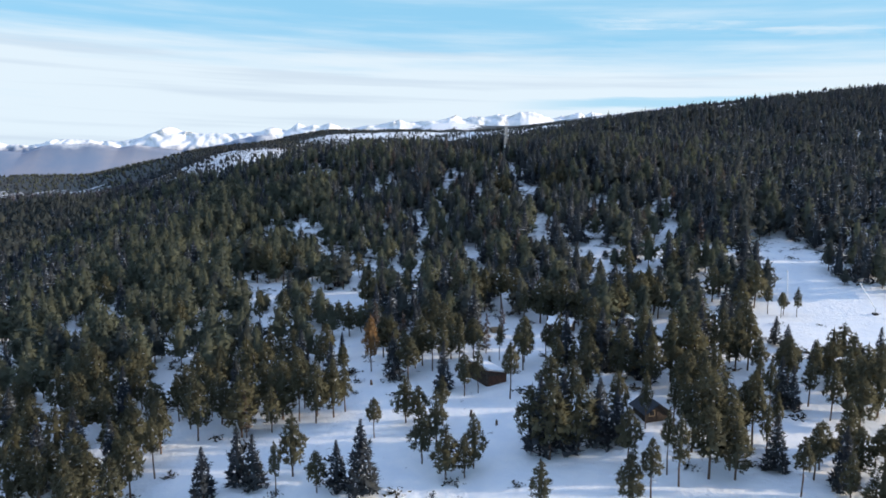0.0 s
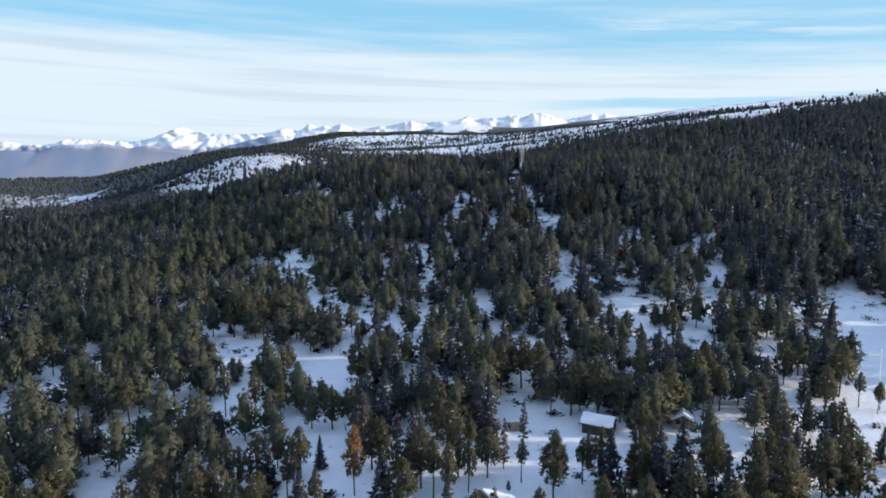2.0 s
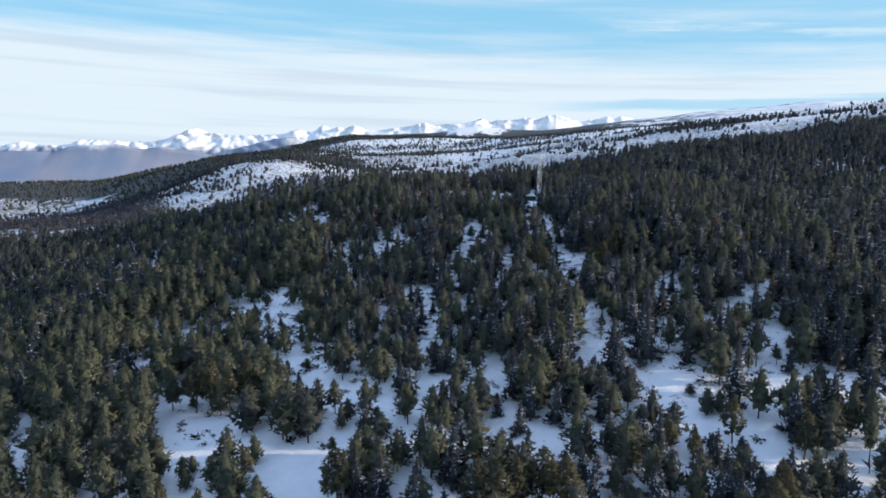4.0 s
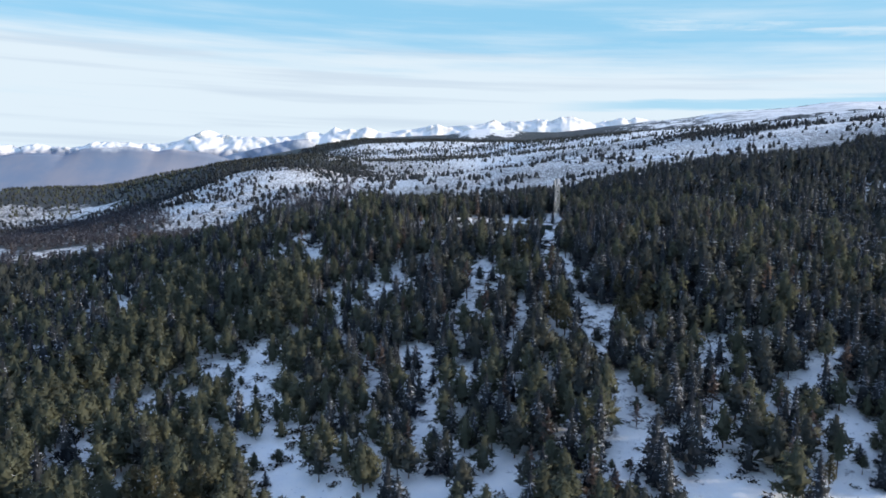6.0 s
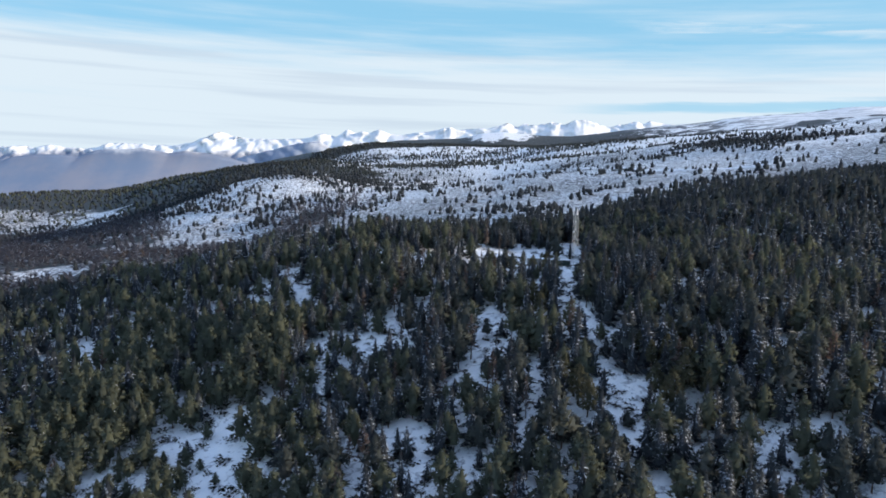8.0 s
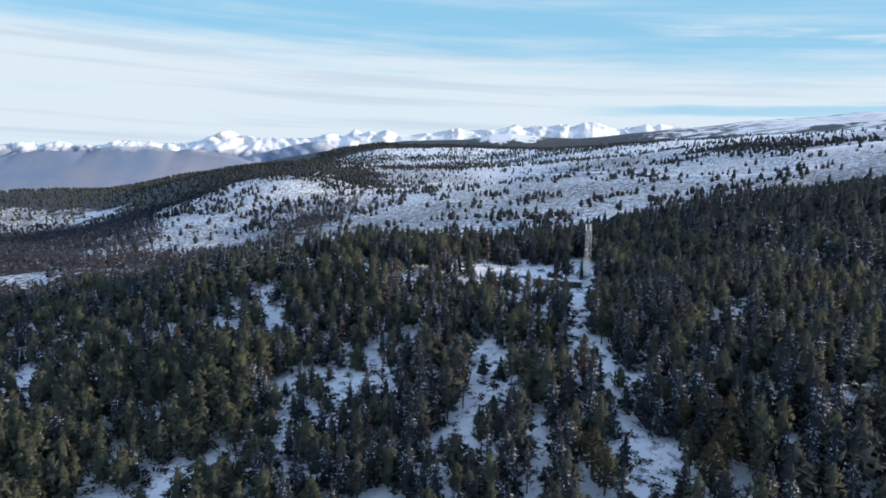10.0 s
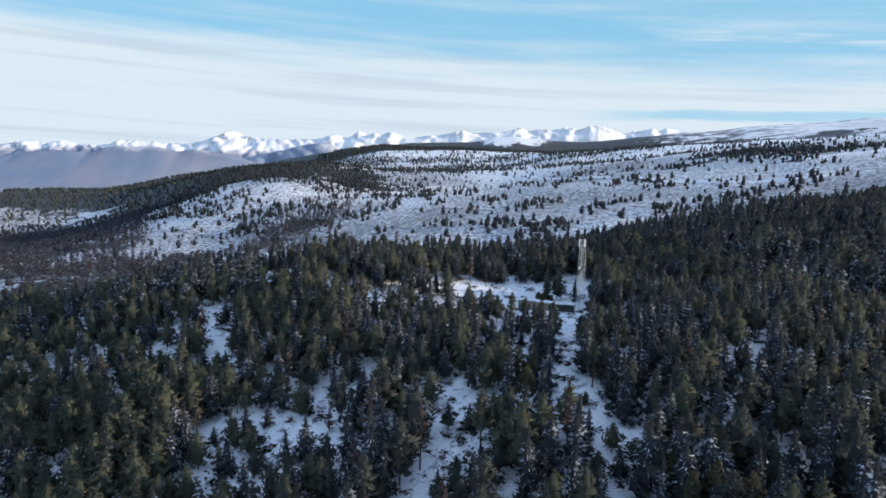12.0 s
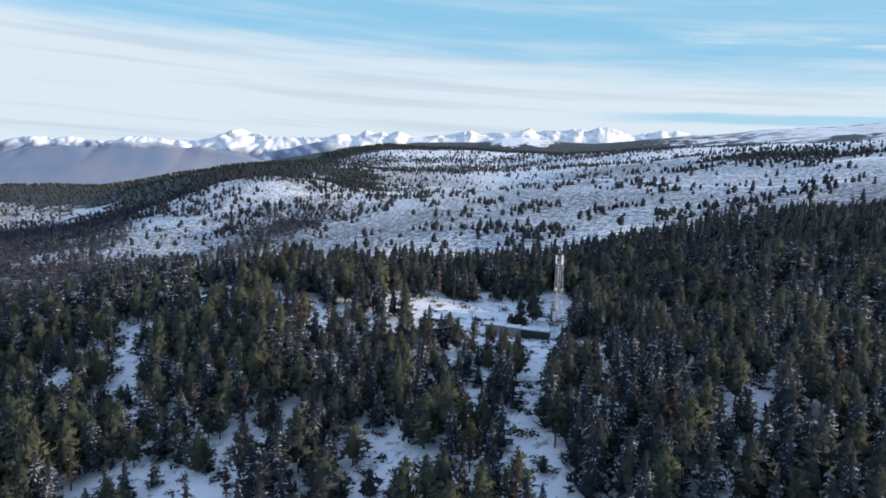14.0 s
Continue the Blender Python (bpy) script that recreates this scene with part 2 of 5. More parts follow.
RIDGE = ((3.9, 38.7, 21.6), (-37.2, -3.0, -36.8), (-11.3, 40.1, 14.4), (-4.0, 5.2, -6.2), (-5.1, -0.3, -1.3))


# the wooded ridge on the west side: its top as z over x
MID_X = (-1190, -1084, -1008, -904, -786, -685, -571, -459)
MID_Z = (-69, -57, -39, -21, 6, 20, 30, 41)
# the last dark ridge before the mountains: its top as z over x
BACK_X = (-2500, -1547, -1259, -1005, -783, -619, -456, -162, -60, 40, 101, 220, 360, 487, 612, 737, 983, 1103, 1344, 1462, 1620, 2600)
BACK_Z = (-300, -60, -20, 8, 54, 99, 121, 133, 156, 163, 158, 148, 146, 159, 176, 191, 219, 239, 256, 269, 291, 306)


def swells(x, y):
    total = 6.8 * np.exp(-((x - 267) ** 2 + (y - 881) ** 2) / 20000.0) + 5.3 * np.exp(-((x + 10) ** 2 + (y - 836) ** 2) / 16200.0)
    for cols, lines, table, wide in ((HOLLOW_X, HOLLOW_Y, HOLLOW, 90.0), (RIDGE_X, RIDGE_Y, RIDGE, 170.0)):
        for cx, column in zip(cols, table):
            for cy, rise in zip(lines, column):
                total = total + rise * np.exp(-((x - cx) ** 2 + (y - cy) ** 2) / (2 * wide ** 2))
    return total


def crest(x):
    """Where the hillside tops out, as y over x."""
    return 405 + 0.25 * np.clip(x, -200, 0) + 0.38 * np.clip(x, 0, 500)


def height(x, y):
    x, y = np.asarray(x, float), np.asarray(y, float)
    u, v = 2.1 * np.tanh(x / 420), (np.clip(y, -60, 500) - 220) / 200
    terms = [u ** i * v ** j for i in range(5) for j in range(5 - i)]
    near = sum(c * t for c, t in zip(SLOPE, terms))
    for kx, ky, rise in KNOLLS:
        near = near + rise * np.exp(-((x - kx) ** 2 + (y - ky) ** 2) / (2 * 45.0 ** 2))
    near = near - 4.5 * step(x, 60, 180) * step(y, 230, 330)
    near = near - 4.5 * step(-x, 100, 190) * step(y, 160, 260)
    near = near - 3.0 * step(x, 208, 260) * step(y, 300, 400)
    far = 30 + 40 * (1 - np.exp(-np.maximum(y - 600, -400) / 1100)) + np.where(x > 0, 165 * np.tanh(x * (0.16 - 0.07 * step(y, 800, 2200)) / 165), 0.06 * x)
    far = far + 66 * bell(x, y, -420, 2350, 620, 500) + 76 * bell(x, y, 1550, 2800, 650, 700) - 0.11 * np.maximum(0, -x - 320) + 28 * bell(x, y, -980, 1380, 300, 280)
    far = far + 26 * bell(x, y, -250, 930, 120, 190) - 14 * bell(x, y, -520, 850, 140, 260) - 0.25 * np.maximum(0, y - 3200)
    far = far + (18 * (fbm(x / 420, y / 420, 3, 5) - 0.5) + 8 * np.sin((y + 0.35 * x + 90 * fbm(x / 300, y / 300, 2, 6)) / 95)) * step(y, 750, 1300)
    far = far + 5 * (fbm(x / 70, y / 70, 3, 8) - 0.5)
    far = far + swells(x, y)
    mid_ridge = np.interp(x, MID_X, MID_Z)
    far = np.where(x < 0, np.maximum(far, far + (mid_ridge - far) * np.exp(-((y - 1850) / 170.0) ** 2) * (1 - step(x, -520, -380))), far)
    far = far - 34 * step(y, 2040, 2240) * step(x, -360, -220)
    back_ridge = np.interp(x, BACK_X, BACK_Z) + 5 * (fbm(x / 160, y / 400, 2, 17) - 0.5)
    far = far + (back_ridge - far) * step(y, 2950, 3480) - 0.5 * np.maximum(0, y - 3560)
    z = near + (far - near) * step(y - crest(x), 0, 150)
    return z + 1.6 * (fbm(x / 26, y / 26, 3, 3) - 0.5)


# open ground: strips from (x, y) to (x, y) with a half width
# the lower clearing and the ski run
LOWER_A = ((-21, 117, 19, 111, 4), (9, 140, 24, 137, 3.5), (10, 134, 17, 119, 4), (15, 110, 26, 108, 3), (-70, 144, -60, 142, 3), (-60, 141, -48, 113, 2), (-43, 146, -38, 143, 3), (36.5, 133, 31, 116, 2.6), (57, 149, 62, 144, 3), (57, 138, 67, 137, 3.5), (90, 189, 100, 180, 7), (84, 172, 90, 161, 6), (77, 149, 79, 143, 5), (63, 130, 66, 122, 4), (41, 108, 52, 107, 3.5), (56, 115, 60, 112, 4), (38, 134, 40, 129, 3), (84, 132, 84, 120, 8))
LOWER_B = ((-45, 84, -33, 106, 4), (-30, 88, 22, 78, 8), (-18, 108, 8, 107, 9), (-18, 96, 10, 92, 8), (11, 85, 30, 81, 5), (-19, 124, -4, 120, 4), (10, 128, 26, 133, 5), (26, 97, 33, 95, 5), (36, 134, 40, 130, 4), (12, 112, 20, 122, 4), (96, 192, 84, 160, 5), (84, 160, 79, 140, 6), (80, 141, 86, 129, 8), (67, 125, 92, 127, 5), (86, 126, 100, 122, 9), (46, 96, 44, 78, 2.5), (58, 147, 66, 138, 3), (11, 147, 13, 142, 4))
# glades and the trail up through the wood
OPEN_A = ((-73, 259, -66, 257, 1.9), (-38, 213, -34, 216, 2.5), (-31, 162, -22, 162, 3), (-24, 169, -25, 189, 2.7), (-25, 195, -20, 196, 2.5), (-55, 192, -47, 185, 2.4), (-92, 181, -85, 172, 2.5), (-67, 150, -62, 149, 2.1), (-60, 143, -50, 118, 1.9), (29, 230, 33, 228, 1.6), (35, 211, 38, 200, 1.7), (38, 200, 46, 193, 1.9), (63, 206, 62, 195, 1.1), (57, 162, 61, 160, 1.9), (9, 136, 8, 119, 1.5), (16, 131, 17, 118, 1.5), (20, 137, 23, 139, 1.5), (-43, 152, -42, 153, 1.9))
OPEN_B = ((-42, 219, -35, 217, 2), (-41, 210, -34, 208, 2.3), (-33, 200, -15, 192, 3.2), (-64, 207, -58, 202, 2), (-52, 187, -46, 180, 3.5), (-35, 169, -23, 167, 4.1), (-31, 160, -22, 157, 2.2), (-91, 172, -87, 176, 3.6), (-62, 162, -58, 154, 2.4), (2, 192, 9, 192, 2.1), (30, 230, 29, 216, 1.8), (34, 212, 37, 204, 1.7), (34, 196, 48, 192, 2.5), (35, 185, 42, 181, 3.2), (65, 210, 70, 209, 1.5), (64, 202, 59, 188, 1.5), (48, 167, 48, 162, 1.5))
OPEN_C = ((53, 162, 61, 160, 3.2), (75, 178, 72, 169, 1.4), (-1, 295, 0, 270, 1), (26, 264, 30, 251, 1.1), (-66, 349, -59, 333, 2.2), (-123, 320, -115, 311, 2.6), (-104, 318, -99, 316, 1.7), (-1, 305, 1, 283, 1.7), (10, 277, 14, 265, 1.2), (25, 292, 26, 281, 1.3), (27, 267, 28, 257, 1.7), (25, 254, 29, 242, 1.5), (31, 231, 30, 217, 2.2), (27, 209, 34, 210, 3), (37, 213, 48, 213, 1.6), (66, 215, 71, 214, 1.1), (64, 208, 68, 207, 1.7), (-13, 253, -9, 252, 1.3))
OPEN_D = ((-11, 241, -7, 224, 1.4), (-3, 239, 1, 235, 1.2), (-73, 259, -50, 261, 2.1), (-65, 232, -61, 230, 1.5), (-40, 216, -35, 215, 3.9), (112, 349, 118, 351, 1.5), (135, 365, 138, 365, 2.1), (24, 349, 25, 320, 2.1), (25, 295, 31, 285, 1.6), (26, 284, 28, 274, 1), (28, 267, 30, 257, 2.3), (-1, 303, 3, 300, 1.2), (-3, 292, 5, 283, 1.6), (6, 282, 13, 272, 1.6), (11, 269, 13, 260, 1.5), (-62, 338, -54, 327, 1.9), (-74, 356, -61, 351, 1.1), (-76, 332, -66, 329, 1))
OPEN_E = ((-107, 312, -96, 314, 2), (57, 315, 60, 315, 1), (21, 344, 27, 336, 2.1), (22, 320, 24, 309, 1.5), (24, 298, 29, 290, 1.9), (-1, 304, 5, 302, 1), (-71, 340, -56, 336, 1.9), (-60, 328, -54, 326, 1.5), (-78, 330, -67, 328, 1.3), (-16, 351, -6, 351, 1), (59, 316, 64, 328, 1))
# the flat round the mast
MAST_FLAT = ((-6, 374, 31, 376, 9), (12, 356, 27, 357, 8), (-4, 370, 14, 364, 7), (15, 350, 29, 346, 3.5))
# thin, scattered growth
THIN_A = ((-53, 152, -48, 149, 3), (-5, 156, -1, 154, 2.9), (-14, 152, -6, 150, 2.7), (21, 158, 25, 150, 2.9), (-13, 251, -11, 242, 2.8), (-68, 256, -63, 249, 3.7), (-39, 288, -34, 281, 3.1), (49, 227, 49, 222, 2.7), (-39, 300, -19, 283, 4.8), (-66, 250, -48, 246, 4), (-86, 243, -66, 237, 5.8), (-52, 234, -41, 239, 4.6), (-54, 218, -34, 215, 4.8), (-23, 218, -13, 214, 3.9), (53, 238, 57, 238, 3.3), (49, 273, 48, 266, 3), (56, 227, 57, 220, 3.4), (59, 218, 61, 217, 2.7))
THIN_B = ((91, 283, 93, 280, 2.9), (-42, 301, -23, 296, 3.8), (-32, 285, -19, 287, 3.9), (-42, 282, -33, 270, 3.8), (50, 272, 50, 266, 3.2), (-3, 270, 0, 262, 2.9), (-27, 303, -15, 311, 2.8), (39, 274, 42, 273, 2.6), (-4, 296, 9, 294, 3.8), (-71, 318, -67, 319, 3.3), (-29, 300, -18, 306, 4.1), (10, 322, 17, 320, 2.5), (52, 365, 55, 362, 2.6), (103, 365, 100, 353, 3.3))
OPEN_F = ((-80, 227, -74, 241, 4.6), (-75, 244, -73, 254, 2.2), (-61, 264, -48, 266, 3.4), (-57, 256, -48, 244, 3.6), (-48, 244, -41, 226, 2.6), (-34, 279, -31, 287, 1.4), (-29, 292, -21, 299, 2.2), (24.5, 320, 25.3, 298, 1.6), (-11, 248, -7, 222, 2.2), (54, 240, 56, 239, 1.2))
GLADES_UP = OPEN_A + OPEN_B + OPEN_C + OPEN_D + OPEN_E + OPEN_F
LOWER = LOWER_A + LOWER_B
THIN = THIN_A + THIN_B


def along(x, y, x0, y0, x1, y1):
    """Distance to a stretch from (x0, y0) to (x1, y1)."""
    dx, dy = x1 - x0, y1 - y0
    k = np.clip(((x - x0) * dx + (y - y0) * dy) / (dx * dx + dy * dy), 0, 1)
    return np.hypot(x - x0 - k * dx, y - y0 - k * dy)


DEPTHWISE = 0.52      # glades placed from the camera's view, lengthened in y to undo foreshortening


def open_ground(x, y, groups=((LOWER, 1.0), (MAST_FLAT, 1.0), (GLADES_UP, DEPTHWISE))):
    """Over 0 inside a glade, in metres from its edge."""
    ragged = 1.6 * (fbm(x / 9, y / 9, 2, 11) - 0.5)
    best = np.full(np.shape(x), -99.0)
    for strips, lengthwise in groups:
        for x0, y0, x1, y1, half in strips:
            best = np.maximum(best, half - along(x, y * lengthwise, x0, y0 * lengthwise, x1, y1 * lengthwise))
    return best + ragged


def sightline_limit(x, y):
    """Tallest growth below each glade, set to fit the camera's view; rises down the slope."""
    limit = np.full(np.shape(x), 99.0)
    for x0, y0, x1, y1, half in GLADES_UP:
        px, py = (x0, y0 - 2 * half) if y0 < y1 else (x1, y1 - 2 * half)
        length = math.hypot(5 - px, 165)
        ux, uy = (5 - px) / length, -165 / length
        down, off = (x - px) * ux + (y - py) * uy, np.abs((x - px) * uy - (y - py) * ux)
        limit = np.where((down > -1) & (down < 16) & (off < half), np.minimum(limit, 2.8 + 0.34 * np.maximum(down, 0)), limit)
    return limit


def in_reach(x, y, margin=12):
    """Ground that comes into view."""
    left = np.minimum(-1 - 0.66 * (y + 5), 20 - 0.84 * (y - 199))
    return (x > left - margin) & (x < -1 + 0.645 * (y + 5) + margin) & (y > 62)


# stands of trees on the open slope: x, y and how far they reach
STANDS_LOW = ((86, 672, 15), (76, 668, 12), (70, 656, 9), (25, 712, 13), (22, 690, 9), (-5, 778, 11), (64, 848, 11), (2, 634, 15), (12, 617, 14), (32, 597, 14), (24, 572, 12), (110, 625, 12), (108, 603, 9),
              (150, 622, 12), (163, 645, 14), (137, 632, 10), (121, 606, 9), (196, 661, 15), (206, 672, 11), (157, 604, 9), (46, 580, 9), (-49, 775, 9), (-70, 877, 11), (-30, 640, 10), (-48, 650, 8), (60, 632, 7))
STANDS_HIGH = ((132, 782, 15), (135, 735, 13), (122, 806, 11), (100, 777, 9), (193, 914, 22), (180, 900, 16), (260, 806, 14), (294, 832, 16), (307, 1111, 40), (326, 1034, 36), (290, 1060, 30), (250, 1080, 22), (150, 1000, 14), (225, 700, 12), (240, 690, 9))


def far_woods(x, y):
    """How densely the country behind the hill is wooded, 0 to 1."""
    n = fbm(x / 130, y / 130, 3, 21)
    fine_n = fbm(x / 38, y / 38, 2, 22)
    d = 0.035 + 0.09 * step(y, 1100, 1300) + 0.35 * step(fine_n, 0.62, 0.72) * step(n, 0.4, 0.6)
    for cx, cy, wide in STANDS_LOW + STANDS_HIGH:
        d = np.maximum(d, 1.1 * bell(x, y, cx, cy, wide, 0.7 * wide))
    d = np.maximum(d, 0.85 * (1 - step(y - crest(x), 35 + 40 * n, 65 + 40 * n)))
    ridge = step(y, 1915 + 50 * n, 1945 + 50 * n) * (1 - step(y, 2500, 2600)) * (1 - step(x, 330 + 60 * n, 430 + 60 * n))
    dome = 0.9 * step(y, 3220, 3400) * step(x, -200, -40) * (1 - step(x, 90, 260))
    back = step(y, 3060 + 120 * n, 3150 + 120 * n) * (1 - dome) * (1 - 0.6 * step(x, 420, 750) - 0.4 * step(x, 800, 1150))
    ridge = np.maximum(ridge, back)
    west_y = 1105 + 110 * step(-x, 560, 640) + 60 * n
    west = step(y, west_y, west_y + 50) * step(-x, 250 + 60 * n, 290 + 60 * n)
    west = west * (1 - step(y - 0.2 * x, 1860, 1900) * step(x, -420, -330))
    d = np.maximum(d, 0.97 * np.maximum(ridge, west))
    d = np.maximum(d, 0.9 * (1 - step(along(x, y, -250, 1640, 300, 1715) + 20 * fine_n, 34, 58)))
    d = np.maximum(d, 0.8 * (1 - step(along(x, y, 300, 1715, 560, 2050) + 20 * fine_n, 18, 40)))
    d = np.maximum(d, 0.6 * (1 - step(along(x, y, -290, 1420, -40, 1330), 18, 60)) * step(fine_n, 0.35, 0.6))
    d = np.maximum(d, 0.95 * bell(x, y, 325, 1060, 60, 130) * step(fine_n, 0.35, 0.55))
    d = np.maximum(d, 0.6 * bell(x, y, 290, 860, 50, 40))
    d = np.maximum(d, 0.85 * step(fbm(x / 260, y / 120, 3, 23), 0.54, 0.62) * step(y, 2500, 2700) * step(x, 400, 600))
    knoll = 1 - step(along(x, y, -190, 830, -480, 1180) + 30 * (n - 0.5), 95, 150)
    d = np.maximum(d, knoll * (0.04 + 0.72 * step(0.6 * fbm(x / 30, y / 30, 2, 24) + 0.4 * fbm(x / 11, y / 11, 2, 26), 0.50, 0.58)))
    # the wood behind the knoll
    d = np.maximum(d, 0.85 * (1 - step(along(x, y, -300, 1340, -215, 1230) + 30 * n, 45, 75)) * step(fine_n, 0.28, 0.42))
    d = np.maximum(d, 0.8 * (1 - step(along(x, y, -234, 1180, -170, 970) + 24 * n, 24, 46)) * step(fine_n, 0.30, 0.45))
    d = np.maximum(d, 0.75 * (1 - step(along(x, y, -250, 1180, -120, 1010) + 30 * n, 45, 80)) * step(fine_n, 0.3, 0.5))
    d = np.maximum(d, 0.55 * (1 - step(along(x, y, -260, 1380, -170, 1230) + 30 * n, 40, 90)) * step(fine_n, 0.38, 0.55))
    d = np.maximum(d, 0.75 * step(y, 960, 1060) * step(-x - 0.3 * (y - 960), 330, 380) * step(n, 0.3, 0.5))
    plain = step(y, 1700, 1740) * (1 - step(y + 50 * n, 1850, 1890)) * step(x, -480, -420) * (1 - step(x, 260, 420))
    d = np.maximum(d, plain * (0.22 + 0.75 * np.maximum(step(fbm(x / 60, y / 30, 2, 25), 0.46, 0.56), 1 - step(x, -300, -230))))
    strip = 1 - step(along(x, y, -840, 1210, -660, 1200), 15, 90)
    d = d * (1 - strip * (1 - 0.92 * step(fine_n, 0.34, 0.47)))
    return np.clip(d, 0, 1)


def bare_wood(x, y):
    """Leafless woodland in the hollow on the west side."""
    n = fbm(x / 60, y / 60, 3, 31)
    hollow = step(-(x + 195 + 0.62 * (y - 600)), -15, 35) * (1 - step(y, 1120, 1180))
    shade = 1 - step(along(x, y, -140, 640, -165, 820), 22, 48)
    foot = np.maximum(bell(x, y, -190, 530, 70, 35), step(-x, 150, 200) * (1 - step(y, 560, 640)))
    return np.clip((np.maximum(np.maximum(hollow, 0.9 * shade), foot)) * step(n, 0.28, 0.5), 0, 1) * step(y - crest(x), 24, 50)


def mesh_of(name, verts, faces, materials, index=None, smooth=False, normals=None):
    """A mesh of triangles or quads from arrays."""
    me = bpy.data.meshes.new(name)
    k = faces.shape[1]
    me.vertices.add(len(verts))
    me.vertices.foreach_set("co", np.ascontiguousarray(verts, np.float32).ravel())
    me.loops.add(faces.size)
    me.loops.foreach_set("vertex_index", np.ascontiguousarray(faces, np.int32).ravel())
    me.polygons.add(len(faces))
    me.polygons.foreach_set("loop_start", np.arange(0, faces.size, k, dtype=np.int32))
    for m in materials:
        me.materials.append(m)
    if index is not None:
        me.polygons.foreach_set("material_index", np.ascontiguousarray(index, np.int32))
    me.polygons.foreach_set("use_smooth", np.full(len(faces), smooth))
    me.update(calc_edges=True)
    if normals is not None:
        me.normals_split_custom_set_from_vertices(normals.reshape(-1, 3))
    return me


def grid_faces(nx, ny):
    i, j = np.meshgrid(np.arange(nx - 1), np.arange(ny - 1), indexing="ij")
    a = (i * ny + j).ravel()
    return np.stack([a, a + ny, a + ny + 1, a + 1], 1)


N = 290
warp = np.linspace(-1, 1, N)
gx, gy = np.meshgrid(132 * np.sinh(4.2 * warp), 220 + 132 * np.sinh(4.2 * warp), indexing="ij")
ground_xyz = np.stack([gx, gy, height(gx, gy)], -1).reshape(-1, 3)
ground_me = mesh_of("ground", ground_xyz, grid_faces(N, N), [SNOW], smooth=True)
behind = step(gy - crest(gx), 30, 90)
# paints the far wood floor dark: tree cover and its shade in one mask
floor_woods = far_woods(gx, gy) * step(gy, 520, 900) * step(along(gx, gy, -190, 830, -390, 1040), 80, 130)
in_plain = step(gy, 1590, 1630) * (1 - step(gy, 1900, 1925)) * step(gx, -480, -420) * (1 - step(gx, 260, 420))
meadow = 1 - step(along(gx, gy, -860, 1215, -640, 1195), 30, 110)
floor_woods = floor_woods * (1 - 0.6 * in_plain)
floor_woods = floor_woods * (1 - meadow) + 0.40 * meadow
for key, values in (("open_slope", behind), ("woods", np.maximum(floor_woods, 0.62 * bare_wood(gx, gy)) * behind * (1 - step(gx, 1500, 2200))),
                    ("scrub", np.clip(behind * (0.63 + 0.5 * (fbm(gx / 160, gy / 160, 3, 41) - 0.5)) * (1 - 0.7 * step(gy + 0.4 * gx, 1150, 1700))
                                      # more tufts in the upper glades, partly in place of shade
                                      + (1 - behind) * (0.05 + 0.38 * step(gy + 0.3 * gx, 185, 230)), 0, 1)),
                    ("flecks", np.maximum(0.35 * in_plain, step(gy, 1750, 2100) * step(gx, 250, 600) * (1 - 0.75 * step(gx + 0.3 * (gy - 2800), 1000, 1500))))):
    att = ground_me.attributes.new(key, "FLOAT", "POINT")
    att.data.foreach_set("value", np.ascontiguousarray(values, np.float32).ravel())
tagged(new("ground", ground_me), "snow-covered hillside with heath showing through", "ground", kind="structure")


def range_mesh(name, mat, xs, crest_x, crest_z, y_front, y_crest, foot, rough, seed, broad, fold=130):
    """A mountain range: rows from its foot up to a crest line, then down behind it."""
    rows = 44
    v = np.linspace(0, 1.1, rows)
    X, V = np.meshgrid(xs, v, indexing="ij")
    top = np.interp(X, crest_x, crest_z) + rough * 0.18 * (fbm(X / 42, X * 0, 3, seed) - 0.5)
    calm = sum(np.interp(X + off, crest_x, crest_z) for off in np.linspace(-1, 1, 9) * broad) / 9
    up = np.where(V <= 1, V ** 1.15, 1 - (V - 1) * 2.2)
    wander = 90 * fbm(X / 200, V * 2, 2, seed + 2)
    ridges = 1 - np.abs(2 * fbm((X + wander) / broad, V * 600 / broad, 6, seed + 9) - 1) ** 0.8
    Z = foot + (calm - foot) * up + (top - calm) * np.clip(up, 0, 1) ** (fold / 60) - 0.5 * rough * (1 - ridges) * np.clip((1 - V) * 2.5, 0, 1) * np.clip(V * 3, 0.2, 1)
    Y = y_front + (y_crest - y_front) * V + rough * 1.1 * (np.abs(2 * fbm((X + 1.4 * Z) / fold, Z / (1.15 * fold), 4, seed + 4) - 1) + 0.8 * np.abs(2 * fbm((X - 1.2 * Z) / (1.6 * fold), Z / (1.5 * fold), 4, seed + 6) - 1))
    me = mesh_of(name, np.stack([X, Y, Z], -1).reshape(-1, 3), grid_faces(len(xs), rows), [mat], smooth=True)
    return new(name, me)


CREST_X = (-4600, -3597, -3447, -3278, -3174, -3048, -2945, -2800, -2615, -2513, -2351, -2190, -2090, -1990, -1903, -1852, -1773, -1675, -1480, -1363, -1267, -1153, -1068, -989, -936, -868, -830, -763, -679, -604, -530, -456, -291, -235, -162, -53, 37, 83, 146, 192, 271, 360, 450, 519, 571, 662, 727, 837, 906, 959, 1002, 1115, 1500, 2600)
CREST_Z = (40, 27, 60, 78, 59, 87, 68, 58, 100, 100, 91, 82, 102, 136, 165, 186, 155, 140, 137, 138, 145, 179, 157, 204, 184, 190, 181, 205, 172, 171, 185, 195, 223, 207, 214, 218, 243, 255, 229, 249, 241, 262, 248, 275, 281, 256, 234, 256, 269, 253, 280, 256, 215, 160)
